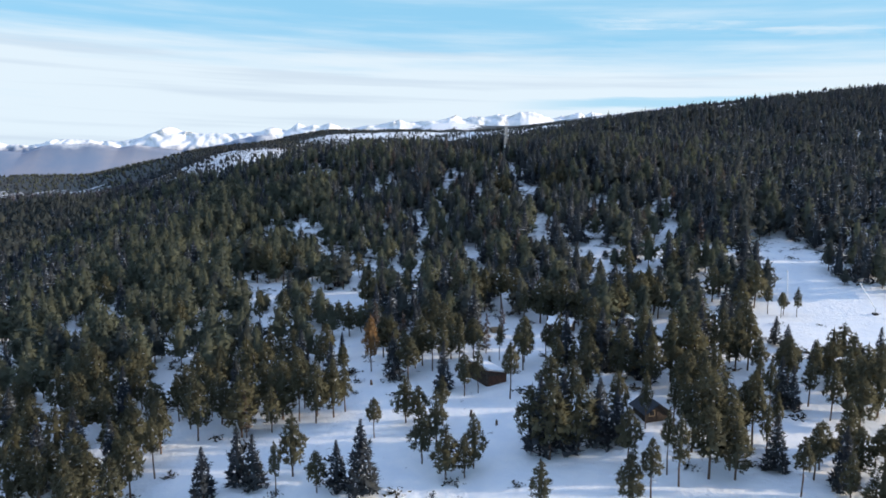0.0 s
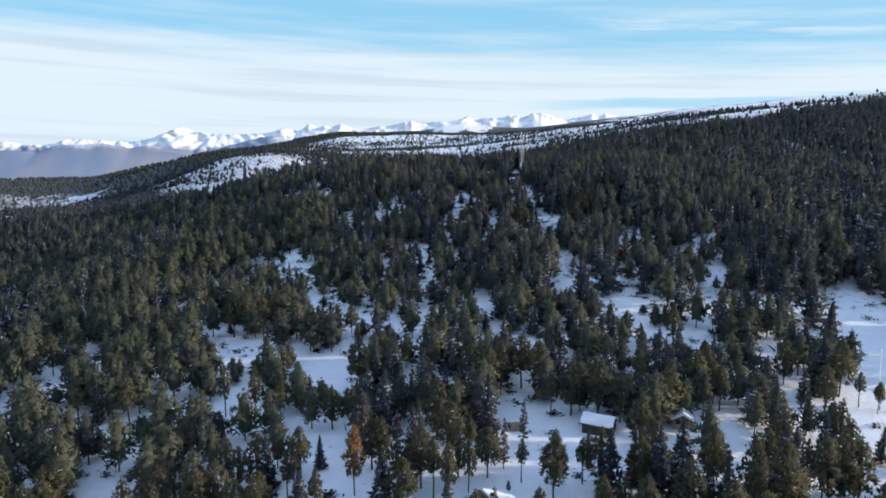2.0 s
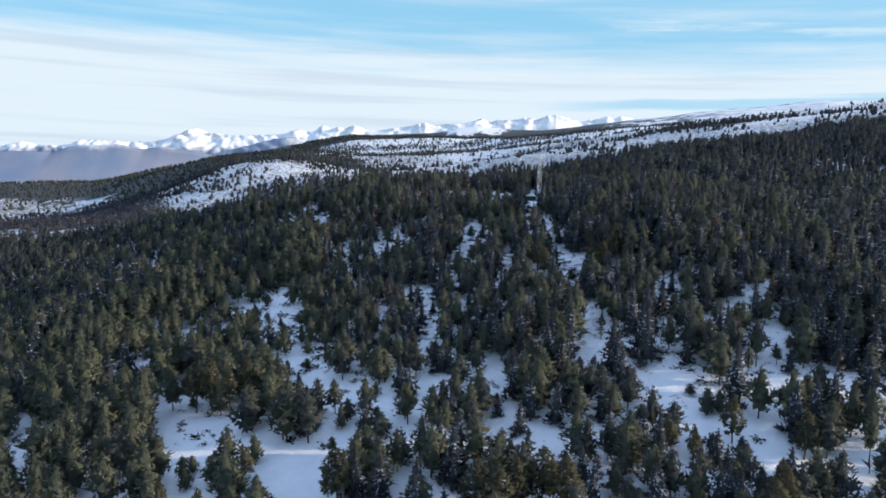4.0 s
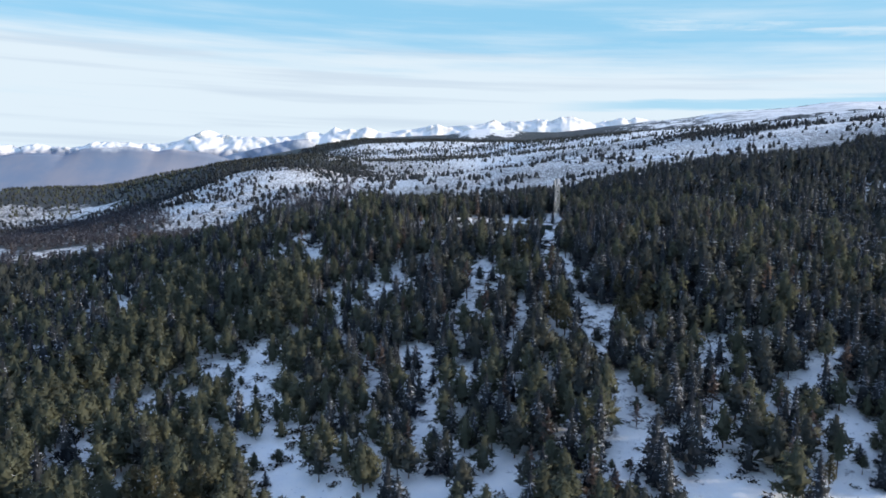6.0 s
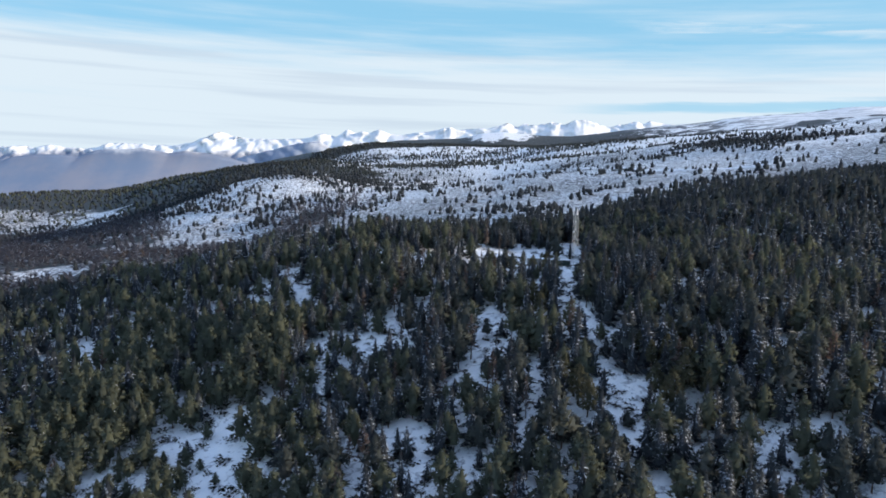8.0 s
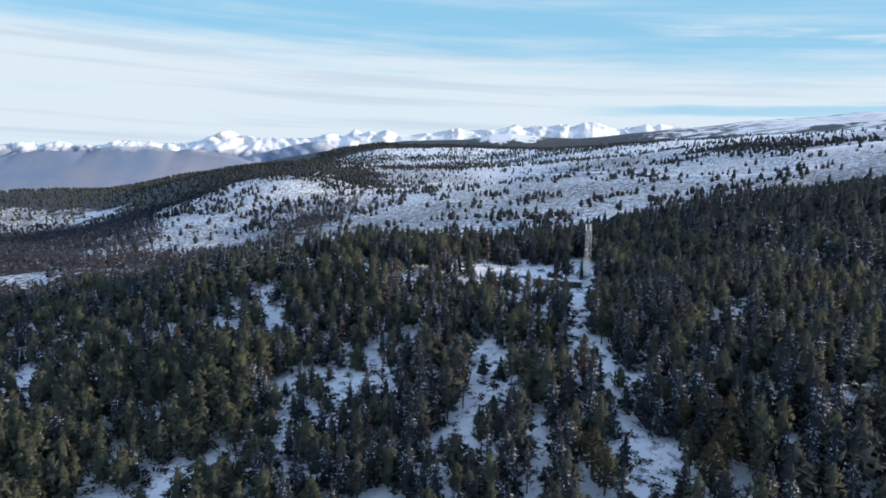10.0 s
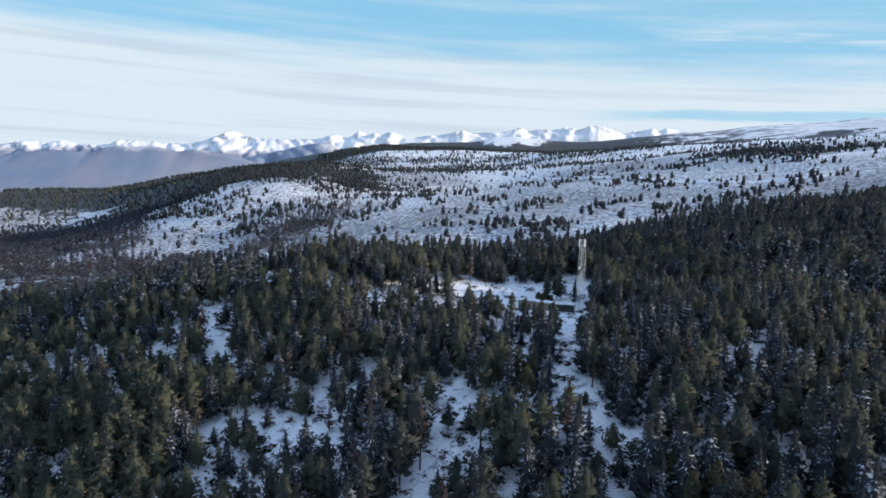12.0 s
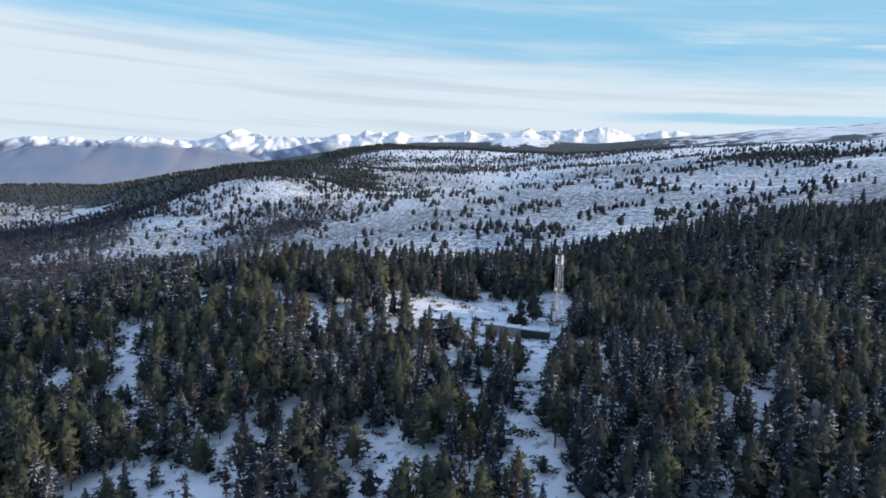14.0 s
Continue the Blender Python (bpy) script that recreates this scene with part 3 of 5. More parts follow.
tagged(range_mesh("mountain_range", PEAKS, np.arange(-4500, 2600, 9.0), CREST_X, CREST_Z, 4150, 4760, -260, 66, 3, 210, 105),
       "distant snow-capped mountain range with haze-blue lower slopes", "mountains", kind="structure")
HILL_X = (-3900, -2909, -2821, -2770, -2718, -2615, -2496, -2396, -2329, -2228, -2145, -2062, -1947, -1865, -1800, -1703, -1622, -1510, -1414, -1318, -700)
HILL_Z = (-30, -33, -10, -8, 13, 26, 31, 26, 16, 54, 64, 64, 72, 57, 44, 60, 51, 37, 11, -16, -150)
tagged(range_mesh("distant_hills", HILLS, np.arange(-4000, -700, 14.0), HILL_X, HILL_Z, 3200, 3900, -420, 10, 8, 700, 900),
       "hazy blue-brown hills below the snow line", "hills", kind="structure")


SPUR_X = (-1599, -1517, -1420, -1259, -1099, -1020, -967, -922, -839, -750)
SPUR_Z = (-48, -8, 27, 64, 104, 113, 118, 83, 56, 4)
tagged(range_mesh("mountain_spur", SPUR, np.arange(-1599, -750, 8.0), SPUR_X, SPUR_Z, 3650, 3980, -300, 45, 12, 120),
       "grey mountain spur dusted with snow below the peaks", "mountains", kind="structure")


def track(name, text, points, half):
    """A groomed track laid over the slope."""
    rows = []
    for (x0, y0), (x1, y1) in zip(points, points[1:]):
        for k in np.linspace(0, 1, 14)[:-1]:
            rows.append((x0 + (x1 - x0) * k, y0 + (y1 - y0) * k))
    rows = np.array(rows)
    go = np.gradient(rows, axis=0)
    go /= np.linalg.norm(go, axis=1)[:, None]
    across = np.linspace(-half, half, 5)
    X = rows[:, None, 0] - go[:, None, 1] * across
    Y = rows[:, None, 1] + go[:, None, 0] * across
    Z = height(X, Y) + 0.6 - 1.0 * (np.abs(across) == half)
    tagged(new(name, mesh_of(name, np.stack([X, Y, Z], -1).reshape(-1, 3), grid_faces(len(rows), 5), [ROOFSNOW], smooth=True)), text, "track", kind="structure")


track("road", "smooth snow-covered track across the open slope", ((31, 1202), (78, 1067), (115, 856), (146, 768), (170, 730), (188, 712), (208, 706), (250, 700)), 4)
track("road_lower", "smooth snow-covered track behind the knoll", ((-170, 1120), (-81, 1128), (40, 1060)), 4)
track("road_upper", "broad snowy track over the upper slope", ((258, 800), (272, 806), (288, 808), (330, 812), (420, 830)), 4)

# ---------------------------------------------------------------- trees
def pine_profile(s):
    return (1 - s) ** 0.69 * (0.56 + 0.54 * np.clip(s * 3.2, 0, 1)) + 0.02


def spruce_profile(s):
    return (1 - s) ** 0.8 + 0.03


def tufts(g, tall, base, radius, profile, boughs, per, tris, size, rise, droop, width=0.27, clump=0.0):
    """Crown of a tree as loose triangles: tufts of needles set along boughs round the stem. Returns (n, 3, 3)."""
    s = (np.arange(boughs) + g.random(boughs)) / boughs
    lumps = 1 + 0.22 * np.sin(s * 11 + g.uniform(0, 6)) * np.sin(np.arange(boughs) * 2.4 + g.uniform(0, 6))
    turn = np.arange(boughs) * 2.39996 + g.normal(0, 0.5, boughs)
    reach = radius * profile(s) * lumps * g.uniform(0.7, 1.15, boughs)
    s, turn, reach = (np.repeat(a, per) for a in (s, turn, reach))
    n = len(s)
    f = (0.12 + 0.33 * clump) + (0.88 - 0.33 * clump) * g.random(n) ** 0.7
    side = g.normal(0, 0.20 + 0.14 * clump, n) * reach * f
    px = np.cos(turn) * reach * f - np.sin(turn) * side
    py = np.sin(turn) * reach * f + np.cos(turn) * side
    pz = base + s * (tall - base) + rise * reach * f - droop * reach * f * f + g.normal(0, 0.34 + 0.3 * clump, n) * size
    p = np.repeat(np.stack([px, py, pz], 1), tris, 0)
    out = np.repeat(np.stack([np.cos(turn), np.sin(turn), np.full(n, 0.75 - droop * 3.2)], 1), tris, 0)
    d = out + g.normal(0, 0.42, (n * tris, 3))
    d /= np.linalg.norm(d, axis=1)[:, None]
    cross = np.cross(d, g.normal(0, 1, (n * tris, 3)))
    cross /= np.linalg.norm(cross, axis=1)[:, None] + 1e-6
    length = size * g.uniform(0.6, 1.25, (n * tris, 1))
    # the tufts shrink towards the tip of the tree
    length *= np.repeat(0.55 + 0.45 * np.clip((1 - s) * 3, 0, 1), tris)[:, None]
    a = p - d * length * 0.35
    return np.stack([a + cross * length * width, a - cross * length * width, p + d * length * 0.75], 1)


def leader(tall, size):
    """The upright shoot at the top."""
    return np.array([[[-0.12 * size, 0, tall - 0.5 * size], [0.12 * size, 0.05, tall - 0.5 * size], [0, 0, tall + 0.3 * size]],
                     [[0, -0.12 * size, tall - 0.5 * size], [0.03, 0.12 * size, tall - 0.5 * size], [0, 0, tall + 0.3 * size]]])


def stem(tall, r, sides, lean=0.0, rings=4):
    """A tapered trunk of triangles, (n, 3, 3)."""
    a = np.arange(sides) * 2 * np.pi / sides
    zs = np.linspace(-0.6, tall, rings)
    ring = [np.stack([np.cos(a) * r * (1 - 0.9 * max(z, 0) / tall) + lean * np.sin(z * 0.5), np.sin(a) * r * (1 - 0.9 * max(z, 0) / tall) + lean * np.cos(z * 0.37), np.full(sides, z)], 1) for z in zs]
    out = []
    for lo, hi in zip(ring, ring[1:]):
        for k in range(sides):
            j = (k + 1) % sides
            out += [[lo[k], lo[j], hi[j]], [lo[k], hi[j], hi[k]]]
    return np.array(out)


def limbs(g, tall, base, radius, profile, count):
    """Bare boughs between stem and tufts."""
    out = []
    for i in range(count):
        s = (i + g.random()) / count
        t = i * 2.39996 + g.normal(0, 0.4)
        z = base + s * (tall - base) * 0.95
        reach = radius * profile(s) * 0.8
        p, q = np.array([0, 0, z]), np.array([np.cos(t) * reach, np.sin(t) * reach, z + 0.12 * reach])
        u = np.array([-np.sin(t), np.cos(t), 0]) * 0.05
        v = np.array([0, 0, 0.06])
        out += [[p + u, p - u, q], [p - u, p + v, q], [p + v, p + u, q]]
    return np.array(out)


def soft(tri, way=None, tall=10.0):
    """Turns loose tufts outwards and gives them the normals of their clump and of the crown as a whole. Returns triangles and normals."""
    n = tri * (1, 1, 0.32)
    n[..., 2] += 0.32 * -0.42 * tall + 0.35
    n /= np.linalg.norm(n, axis=2)[..., None] + 1e-6
    if way is not None:
        n[:len(way)] += 0.8 * way[:, None, :]
        n /= np.linalg.norm(n, axis=2)[..., None] + 1e-6
    face = np.cross(tri[:, 1] - tri[:, 0], tri[:, 2] - tri[:, 0])
    face /= np.linalg.norm(face, axis=1)[:, None] + 1e-9
    away = (face * n.mean(1)).sum(1) < 0
    tri = np.where(away[:, None, None], tri[:, ::-1], tri)
    n = np.where(away[:, None, None], n[:, ::-1], n)
    face = np.where(away[:, None], -face, face)
    n = n + 0.16 * face[:, None, :]
    return tri, n / np.linalg.norm(n, axis=2)[..., None]


def triangles(name, tri, mats, index=None, normals=None):
    return mesh_of(name, tri.reshape(-1, 3), np.arange(len(tri) * 3).reshape(-1, 3), mats, index, normals is not None, normals)


def snow_bits(g, base, radius, profile, count, size):
    """Thin pads of snow lying on the boughs."""
    s = 0.02 + 0.8 * (g.integers(0, 11, count) / 11 + g.normal(0, 0.012, count))
    t = g.uniform(0, 6.283, count)
    r = radius * profile(s) * g.uniform(0.55, 1.0, count)
    p = np.stack([np.cos(t) * r, np.sin(t) * r, base + s * (10 - base) + 0.1], 1)
    along_ = np.stack([np.cos(t), np.sin(t), g.uniform(-0.45, 0.1, count)], 1)
    across = np.stack([-np.sin(t), np.cos(t), g.normal(0, 0.15, count)], 1)
    length = size * g.uniform(0.6, 1.3, (count, 1))
    return np.stack([p - along_ * length * 0.5 + across * 0.10 * size, p - along_ * length * 0.5 - across * 0.10 * size, p + along_ * length * 0.6], 1)


def brushes(g, spots, out, size, flat, plates, spikes):
    """Clumps of needles round the given spots: leafy plates that close each clump and spiky shoots on its outside.
    Returns triangles (n, 3, 3) and the way each one faces within its clump (n, 3)."""
    n = len(spots)
    tris, ways = [], []
    for count, is_plate in ((plates, True), (spikes, False)):
        if not count:
            continue
        d = g.normal(0, 1, (n, count, 3)) + 0.55 * out[:, None, :]
        d[..., 2] += 0.35 if is_plate else 0.55
        d /= np.linalg.norm(d, axis=2)[..., None]
        r = size[:, None, None] * np.array((1, 1, flat))
        a = np.cross(d, np.array((0, 0, 1.0)) + g.normal(0, 0.55, (n, count, 3)))
        a /= np.linalg.norm(a, axis=2)[..., None] + 1e-6
        b = np.cross(a, d)
        b *= np.where(b[..., 2:] < 0, -1, 1)
        b = b + d * g.normal(0.25, 0.35, (n, count, 1))
        k = size[:, None, None] * g.uniform(0.5, 1.0, (n, count, 1))
        if is_plate:
            p = spots[:, None, :] + d * r * g.uniform(0.5, 0.9, (n, count, 1))
            t = np.stack([p + a * k * 0.34 - b * k * 0.42, p - a * k * 0.34 - b * k * 0.42, p + b * k * 0.85], 2)
        else:
            p = spots[:, None, :] + d * r * 0.5
            t = np.stack([p + a * k * 0.19, p - a * k * 0.19, p + d * r * g.uniform(0.55, 1.0, (n, count, 1)) + (0, 0, 0.1)], 2)
        tris.append(t.reshape(-1, 3, 3))
        ways.append(d.reshape(-1, 3))
    return np.concatenate(tris), np.concatenate(ways)


def pine_spots(g, base, radius, profile, count):
    """Where the clumps of a pine's crown sit: boughs that spiral up the stem, and the top shoot."""
    s = (np.arange(count) + g.uniform(0.1, 0.9, count)) / count * 0.97
    turn = np.arange(count) * 2.39996 + g.normal(0, 0.35, count)
    wide = radius * profile(s) * g.uniform(0.75, 1.18, count)
    size = (0.50 if count < 30 else 0.33) * wide * g.uniform(0.75, 1.25, count) + (0.22 if count < 30 else 0.17)
    reach = np.maximum(wide - 0.75 * size, 0.0)
    out = np.stack([np.cos(turn), np.sin(turn), 0.25 + 0 * s], 1)
    spots = np.stack([np.cos(turn) * reach, np.sin(turn) * reach, base + 0.25 + s * (9.75 - base - 0.25) + 0.12 * reach + g.normal(0, 0.12, count)], 1)
    return spots, out, size


def spruce_spots(g, base, radius, profile, count):
    """Whorls of drooping boughs: flat clumps, larger and further out towards the ground."""
    s = (np.arange(count) + g.uniform(0.0, 1.0, count)) / count
    turn = np.arange(count) * 2.39996 + g.normal(0, 0.3, count)
    wide = radius * profile(s) * g.uniform(0.78, 1.15, count)
    size = 0.46 * wide * g.uniform(0.8, 1.2, count) + 0.17
    reach = np.maximum(wide - 0.8 * size, 0.0)
    out = np.stack([np.cos(turn), np.sin(turn), -0.15 + 0 * s], 1)
    spots = np.stack([np.cos(turn) * reach, np.sin(turn) * reach, base + 0.2 + s * (9.8 - base) - 0.28 * reach], 1)
    return spots, out, size


def crown_kind(kind, seed, clumps, plates, spikes, heart=0.5):
    """(crown, way each tuft faces, wood) of one tree 10 m tall."""
    g = np.random.default_rng(seed)
    if kind in ("pine", "tall"):
        base, radius = (g.uniform(0.8, 2.0), g.uniform(2.3, 2.9)) if kind == "pine" else (g.uniform(2.5, 3.8), g.uniform(1.6, 2.1))
        base += g.uniform(0.0, 0.9) if clumps > 30 else 0
        profile = pine_profile
        crown, way = brushes(g, *pine_spots(g, base, radius, profile, clumps), 0.72, plates, spikes)
        wood = (stem(9.4, 0.17, 6, 0.10), limbs(g, 10, base * (1.0 if kind == "pine" else 0.7), radius, profile, 13))
    elif kind == "spruce":
        base, radius = g.uniform(0.3, 0.8), g.uniform(1.9, 2.4)
        profile = spruce_profile
        crown, way = brushes(g, *spruce_spots(g, base, radius, profile, int(clumps * 1.25)), 0.42, plates, spikes)
        wood = (stem(9.7, 0.16, 6, 0.03), limbs(g, 10, base, radius, profile, 14))
    else:
        base, radius = g.uniform(1.5, 2.2), g.uniform(1.3, 1.6)
        profile = spruce_profile
        crown = tufts(g, 10, base, radius, profile, clumps, plates, 1, 0.12 * spikes, 0.2, 0.1, 0.3)
        way = np.zeros((len(crown), 3))
        wood = (stem(9.7, 0.13, 6, 0.08), limbs(g, 10, base, radius, profile, 22))
    tip = leader(10, 0.8)
    pieces, ways = [crown, tip], [way, np.zeros((len(tip), 3))]
    if kind != "larch" and heart:
        # the dense shaded heart of the crown
        rings, sides = (5, 6) if clumps > 16 else (4, 5) if clumps > 7 else (3, 4)
        s = np.linspace(0.04, 0.93, rings)[:, None]
        a = np.arange(sides)[None, :] * 2 * np.pi / sides + s * 3 + g.random()
        r = radius * heart * profile(s) * g.uniform(0.75, 1.15, (rings, sides))
        hull = np.stack([np.cos(a) * r, np.sin(a) * r, base + 0.3 + s * (9.4 - base) + g.normal(0, 0.18, (rings, sides))], -1)
        lo, hi = hull[:-1], hull[1:]
        lo2, hi2 = np.roll(lo, -1, 1), np.roll(hi, -1, 1)
        core = np.concatenate([np.stack([lo, lo2, hi2], 2).reshape(-1, 3, 3), np.stack([lo, hi2, hi], 2).reshape(-1, 3, 3)])
        pieces.append(core)
        ways.append(np.zeros((len(core), 3)))
    return np.concatenate(pieces), np.concatenate(ways), wood


def tree_models(kind, mat, seeds, pads=38):
    """Shared crown and trunk meshes of the trees close to the path."""
    made = []
    for seed in seeds:
        crown, way, (trunk, boughs) = crown_kind(kind, seed, *((50, 6, 20, 0.24) if kind != "larch" else (34, 40, 3)))
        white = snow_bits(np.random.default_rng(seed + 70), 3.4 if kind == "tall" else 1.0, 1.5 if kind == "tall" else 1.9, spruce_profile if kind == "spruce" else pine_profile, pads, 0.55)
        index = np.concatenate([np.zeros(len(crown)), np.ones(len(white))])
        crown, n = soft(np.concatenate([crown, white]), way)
        made.append((triangles("crown", crown, [mat, SHADEDSNOW], index, n), triangles("trunk", np.concatenate([trunk, boughs]), [BARK])))
    return made


MODELS = {"pine": tree_models("pine", LOWPINE, (1, 2, 3, 4, 5, 6)), "tall": tree_models("tall", LOWPINE, (11, 12, 13, 14)),
          "spruce": tree_models("spruce", SPRUCE, (21, 22, 23), 55), "dusted": tree_models("spruce", SPRUCE, (24, 25), 130),
          "larch": tree_models("pine", LARCH, (31,), 0), "bare": tree_models("larch", FROST, (32, 33), 30)}
TREE_TEXT = {"pine": ("pine_tree", "bushy dark green pine tree standing in snow"), "tall": ("pine_tree", "tall pine tree with a bare lower trunk in snow"),
             "spruce": ("spruce_tree", "dark conical spruce tree with low boughs in snow"), "dusted": ("spruce_tree", "conical spruce tree with snow-dusted boughs"),
             "larch": ("larch_tree", "larch tree with orange autumn needles among pines"), "bare": ("larch_tree", "leafless frosted larch tree with pale brown twigs")}
built = 0


def plant(kind, x, y, tall):
    """One tree of its own, with trunk and crown."""
    global built
    built += 1
    models = MODELS[kind]
    crown, trunk = models[built % len(models)]
    name, text = TREE_TEXT[kind]
    top = tagged(new(name), text, "tree", "trees round the clearing")
    k = tall / 10
    wide = k ** 0.8 * (0.85 + 0.35 * cell(x, y, 2)) * (0.8 if kind in ("tall", "larch") else 1.0)
    top.matrix_basis = Matrix.Translation((x, y, float(height(x, y)) - 0.15)) @ Matrix.Rotation(built * 2.4, 4, "Z") @ Matrix.Diagonal((wide, wide, k, 1))
    for part_name, data in (("trunk", trunk), ("crown", crown)):
        ob = new(part_name, data)
        ob.parent = top


# trees that stand free round the lower clearing: x, y, height
FREE_PINES = ((-20.9, 82.1, 8.9), (-6.9, 95.9, 7.7), (-4.8, 93.9, 6.8), (-4.0, 83.8, 8.1), (-2.2, 88.5, 8.3), (-0.8, 79.4, 7.0), (1.5, 79.5, 6.1), (2.8, 81.7, 7.9),
              (12.9, 114.2, 10.2), (10.7, 84.7, 9.7), (12.9, 82.2, 11.9), (16.8, 83.9, 10.6), (10.0, 70.9, 6.4), (20.2, 70.2, 7.2), (-17.0, 77.3, 5.8), (-38.2, 95.8, 10.3),
              (-31.6, 99.5, 11.0), (-26.9, 102.2, 10.2), (-20.9, 99.2, 10.6), (-18.5, 100.7, 9.8), (22.2, 79.2, 8.3), (33.8, 82.5, 11.0), (63.5, 107.9, 8.2), (58.9, 92.0, 9.3), (65.7, 97.8, 7.5), (51.3, 81.3, 7.6), (45.4, 77.1, 6.6))
FREE_TALL = ((27.3, 89.5, 9.0), (31.5, 90.0, 8.5), (-11.2, 92.1, 6.4), (-1.3, 94.0, 8.0), (2.3, 104.0, 6.3), (4.5, 105.0, 7.9), (9.4, 101.5, 9.6), (9.2, 119.9, 6.8), (-10.1, 116.3, 8.1), (-8.4, 119.6, 8.0), (-6.3, 118.8, 7.4),
             (-3.2, 116.8, 9.4), (-1.1, 114.7, 9.6), (-16.9, 102.3, 8.0), (-23.9, 100.7, 11.0), (26.5, 76.9, 8.8), (31.2, 84.6, 10.3), (35.2, 79.5, 10.5), (39.8, 83.6, 10.9), (42.8, 83.4, 7.8),
             (72.8, 138.2, 6.6), (70.6, 139.6, 5.2), (69.4, 138.0, 5.8), (67.9, 140.9, 6.4), (-22.3, 78.1, 7.1), (31.5, 82.3, 10.0))
FREE_SPRUCES = ((-11.2, 76.2, 9.9), (-14.5, 77.8, 6.6), (11.7, 83.4, 11.0), (14.8, 84.3, 11.0), (19.4, 84.4, 9.0), (-31.5, 78.3, 7.0), (-27.8, 80.9, 8.0), (-25.4, 79.4, 7.5), (20.7, 88.8, 8.2), (22.2, 85.1, 8.0),
                (61.0, 122.5, 5.7), (62.0, 120.0, 4.9), (63.7, 113.7, 4.1))
STAND_A = ((-18.6, 113.0, 8.1), (-10.0, 114.7, 8.6), (-7.3, 114.0, 8.1), (-5.1, 119.8, 9.9), (-1.6, 119.0, 5.4), (-1.1, 107.5, 8.4), (2.3, 107.6, 6.4), (13.6, 118.2, 8.8), (17.5, 118.8, 7.1), (17.4, 105.1, 8.9),
           (20.4, 106.7, 7.9), (22.5, 106.3, 5.5), (19.6, 140.8, 10.5), (27.0, 137.3, 8.2), (16.1, 141.3, 8.5), (24.0, 140.1, 10.5), (24.6, 118.6, 7.9), (28.0, 105.9, 10.2), (32.3, 105.7, 10.9), (35.9, 105.5, 11.8), (39.3, 106.6, 12.0))
STAND_B = ((42.3, 110.1, 11.8), (45.7, 109.8, 11.5), (48.8, 110.7, 11.4), (50.8, 110.8, 10.6), (59.6, 142.9, 6.4), (63.9, 145.5, 10.8), (66.9, 145.2, 10.8), (60.0, 151.0, 9.0), (50.6, 141.0, 7.4), (55.8, 166.6, 8.7), (45.6, 152.1, 9.1), (44.6, 141.1, 8.4),
           (69.1, 141.6, 7.4), (42.2, 117.5, 8.7), (44.3, 116.4, 9.5), (36.0, 118.6, 7.9), (-90.8, 177.3, 10.8), (-85.5, 174.5, 9.5), (-55.1, 194.7, 11.5), (-51.5, 193.9, 12.0), (-46.5, 190.0, 11.5), (-44.2, 195.4, 10.6))
STAND_C = ((-33.8, 184.0, 8.6), (-29.5, 180.7, 7.3), (-28.2, 183.2, 6.1), (-24.9, 188.4, 7.6), (-39.0, 165.1, 9.8), (-36.0, 166.1, 7.2), (-31.4, 158.3, 5.7), (-52.6, 146.4, 5.7), (-60.6, 149.3, 11.0), (-70.8, 150.4, 8.9), (-67.5, 151.4, 9.0), (-42.9, 150.2, 11.0),
           (-36.6, 148.0, 10.5), (-31.8, 147.4, 7.6), (-18.5, 156.1, 11.0), (-15.5, 155.5, 11.5), (-11.5, 153.8, 10.5), (-6.4, 156.7, 8.1), (-21.3, 141.2, 8.1), (-17.8, 140.9, 8.1), (-14.5, 141.7, 6.3), (-7.6, 140.4, 5.4), (-0.4, 139.9, 6.6))
STAND_D = ((2.8, 151.6, 10.7), (5.4, 148.1, 11.5), (8.3, 151.4, 10.6), (12.2, 153.3, 10.8), (15.2, 150.9, 10.5), (31.2, 162.6, 10.4), (34.2, 166.5, 7.5), (37.2, 164.4, 8.0), (46.2, 172.1, 8.9), (57.3, 194.8, 7.1), (58.0, 169.6, 6.6), (63.7, 173.1, 8.9),
           (45.2, 149.8, 9.4), (45.5, 146.1, 6.4), (34.7, 136.9, 11.5), (41.7, 145.1, 10.0), (32.8, 147.0, 7.4))
STAND_F = ((36.0, 255.0, 9.0), (38.7, 259.3, 10.0), (41.2, 254.2, 10.2), (36.6, 262.4, 9.4), (40.4, 265.0, 9.0), (43.3, 260.2, 10.4), (21.0, 256.0, 9.2), (18.6, 261.2, 9.0), (35.2, 268.1, 8.4), (38.2, 250.4, 9.3), (44.6, 249.6, 10.1), (22.4, 251.7, 8.8),
           (33.8, 249.1, 7.4), (45.9, 265.6, 9.6), (42.1, 270.0, 9.8), (14.0, 303.0, 8.5), (17.0, 300.5, 8.5), (17.5, 309.0, 8.0), (15.5, 295.0, 8.5))
STAND_G = ((19.8, 117.7, 9.2), (24.2, 114.2, 9.4), (31.9, 120.8, 8.6), (34.8, 117.0, 9.0), (29.0, 112.0, 8.8), (48.5, 73.5, 9.0), (40.0, 70.8, 7.5), (27.0, 74.0, 9.4), (31.0, 75.4, 9.6), (34.4, 77.2, 9.2), (22.5, 70.2, 8.4), (61.2, 91.4, 9.4), (58.9, 95.0, 9.0), (48.9, 102.5, 9.0), (54.3, 104.0, 8.5), (65.3, 104.8, 8.5), (70.5, 106.5, 8.5), (52.0, 99.0, 9.0), (61.5, 98.3, 8.8), (51.8, 121.0, 9.0), (48.3, 109.9, 9.0), (56.5, 125.5, 9.0), (61.5, 139.5, 8.5))
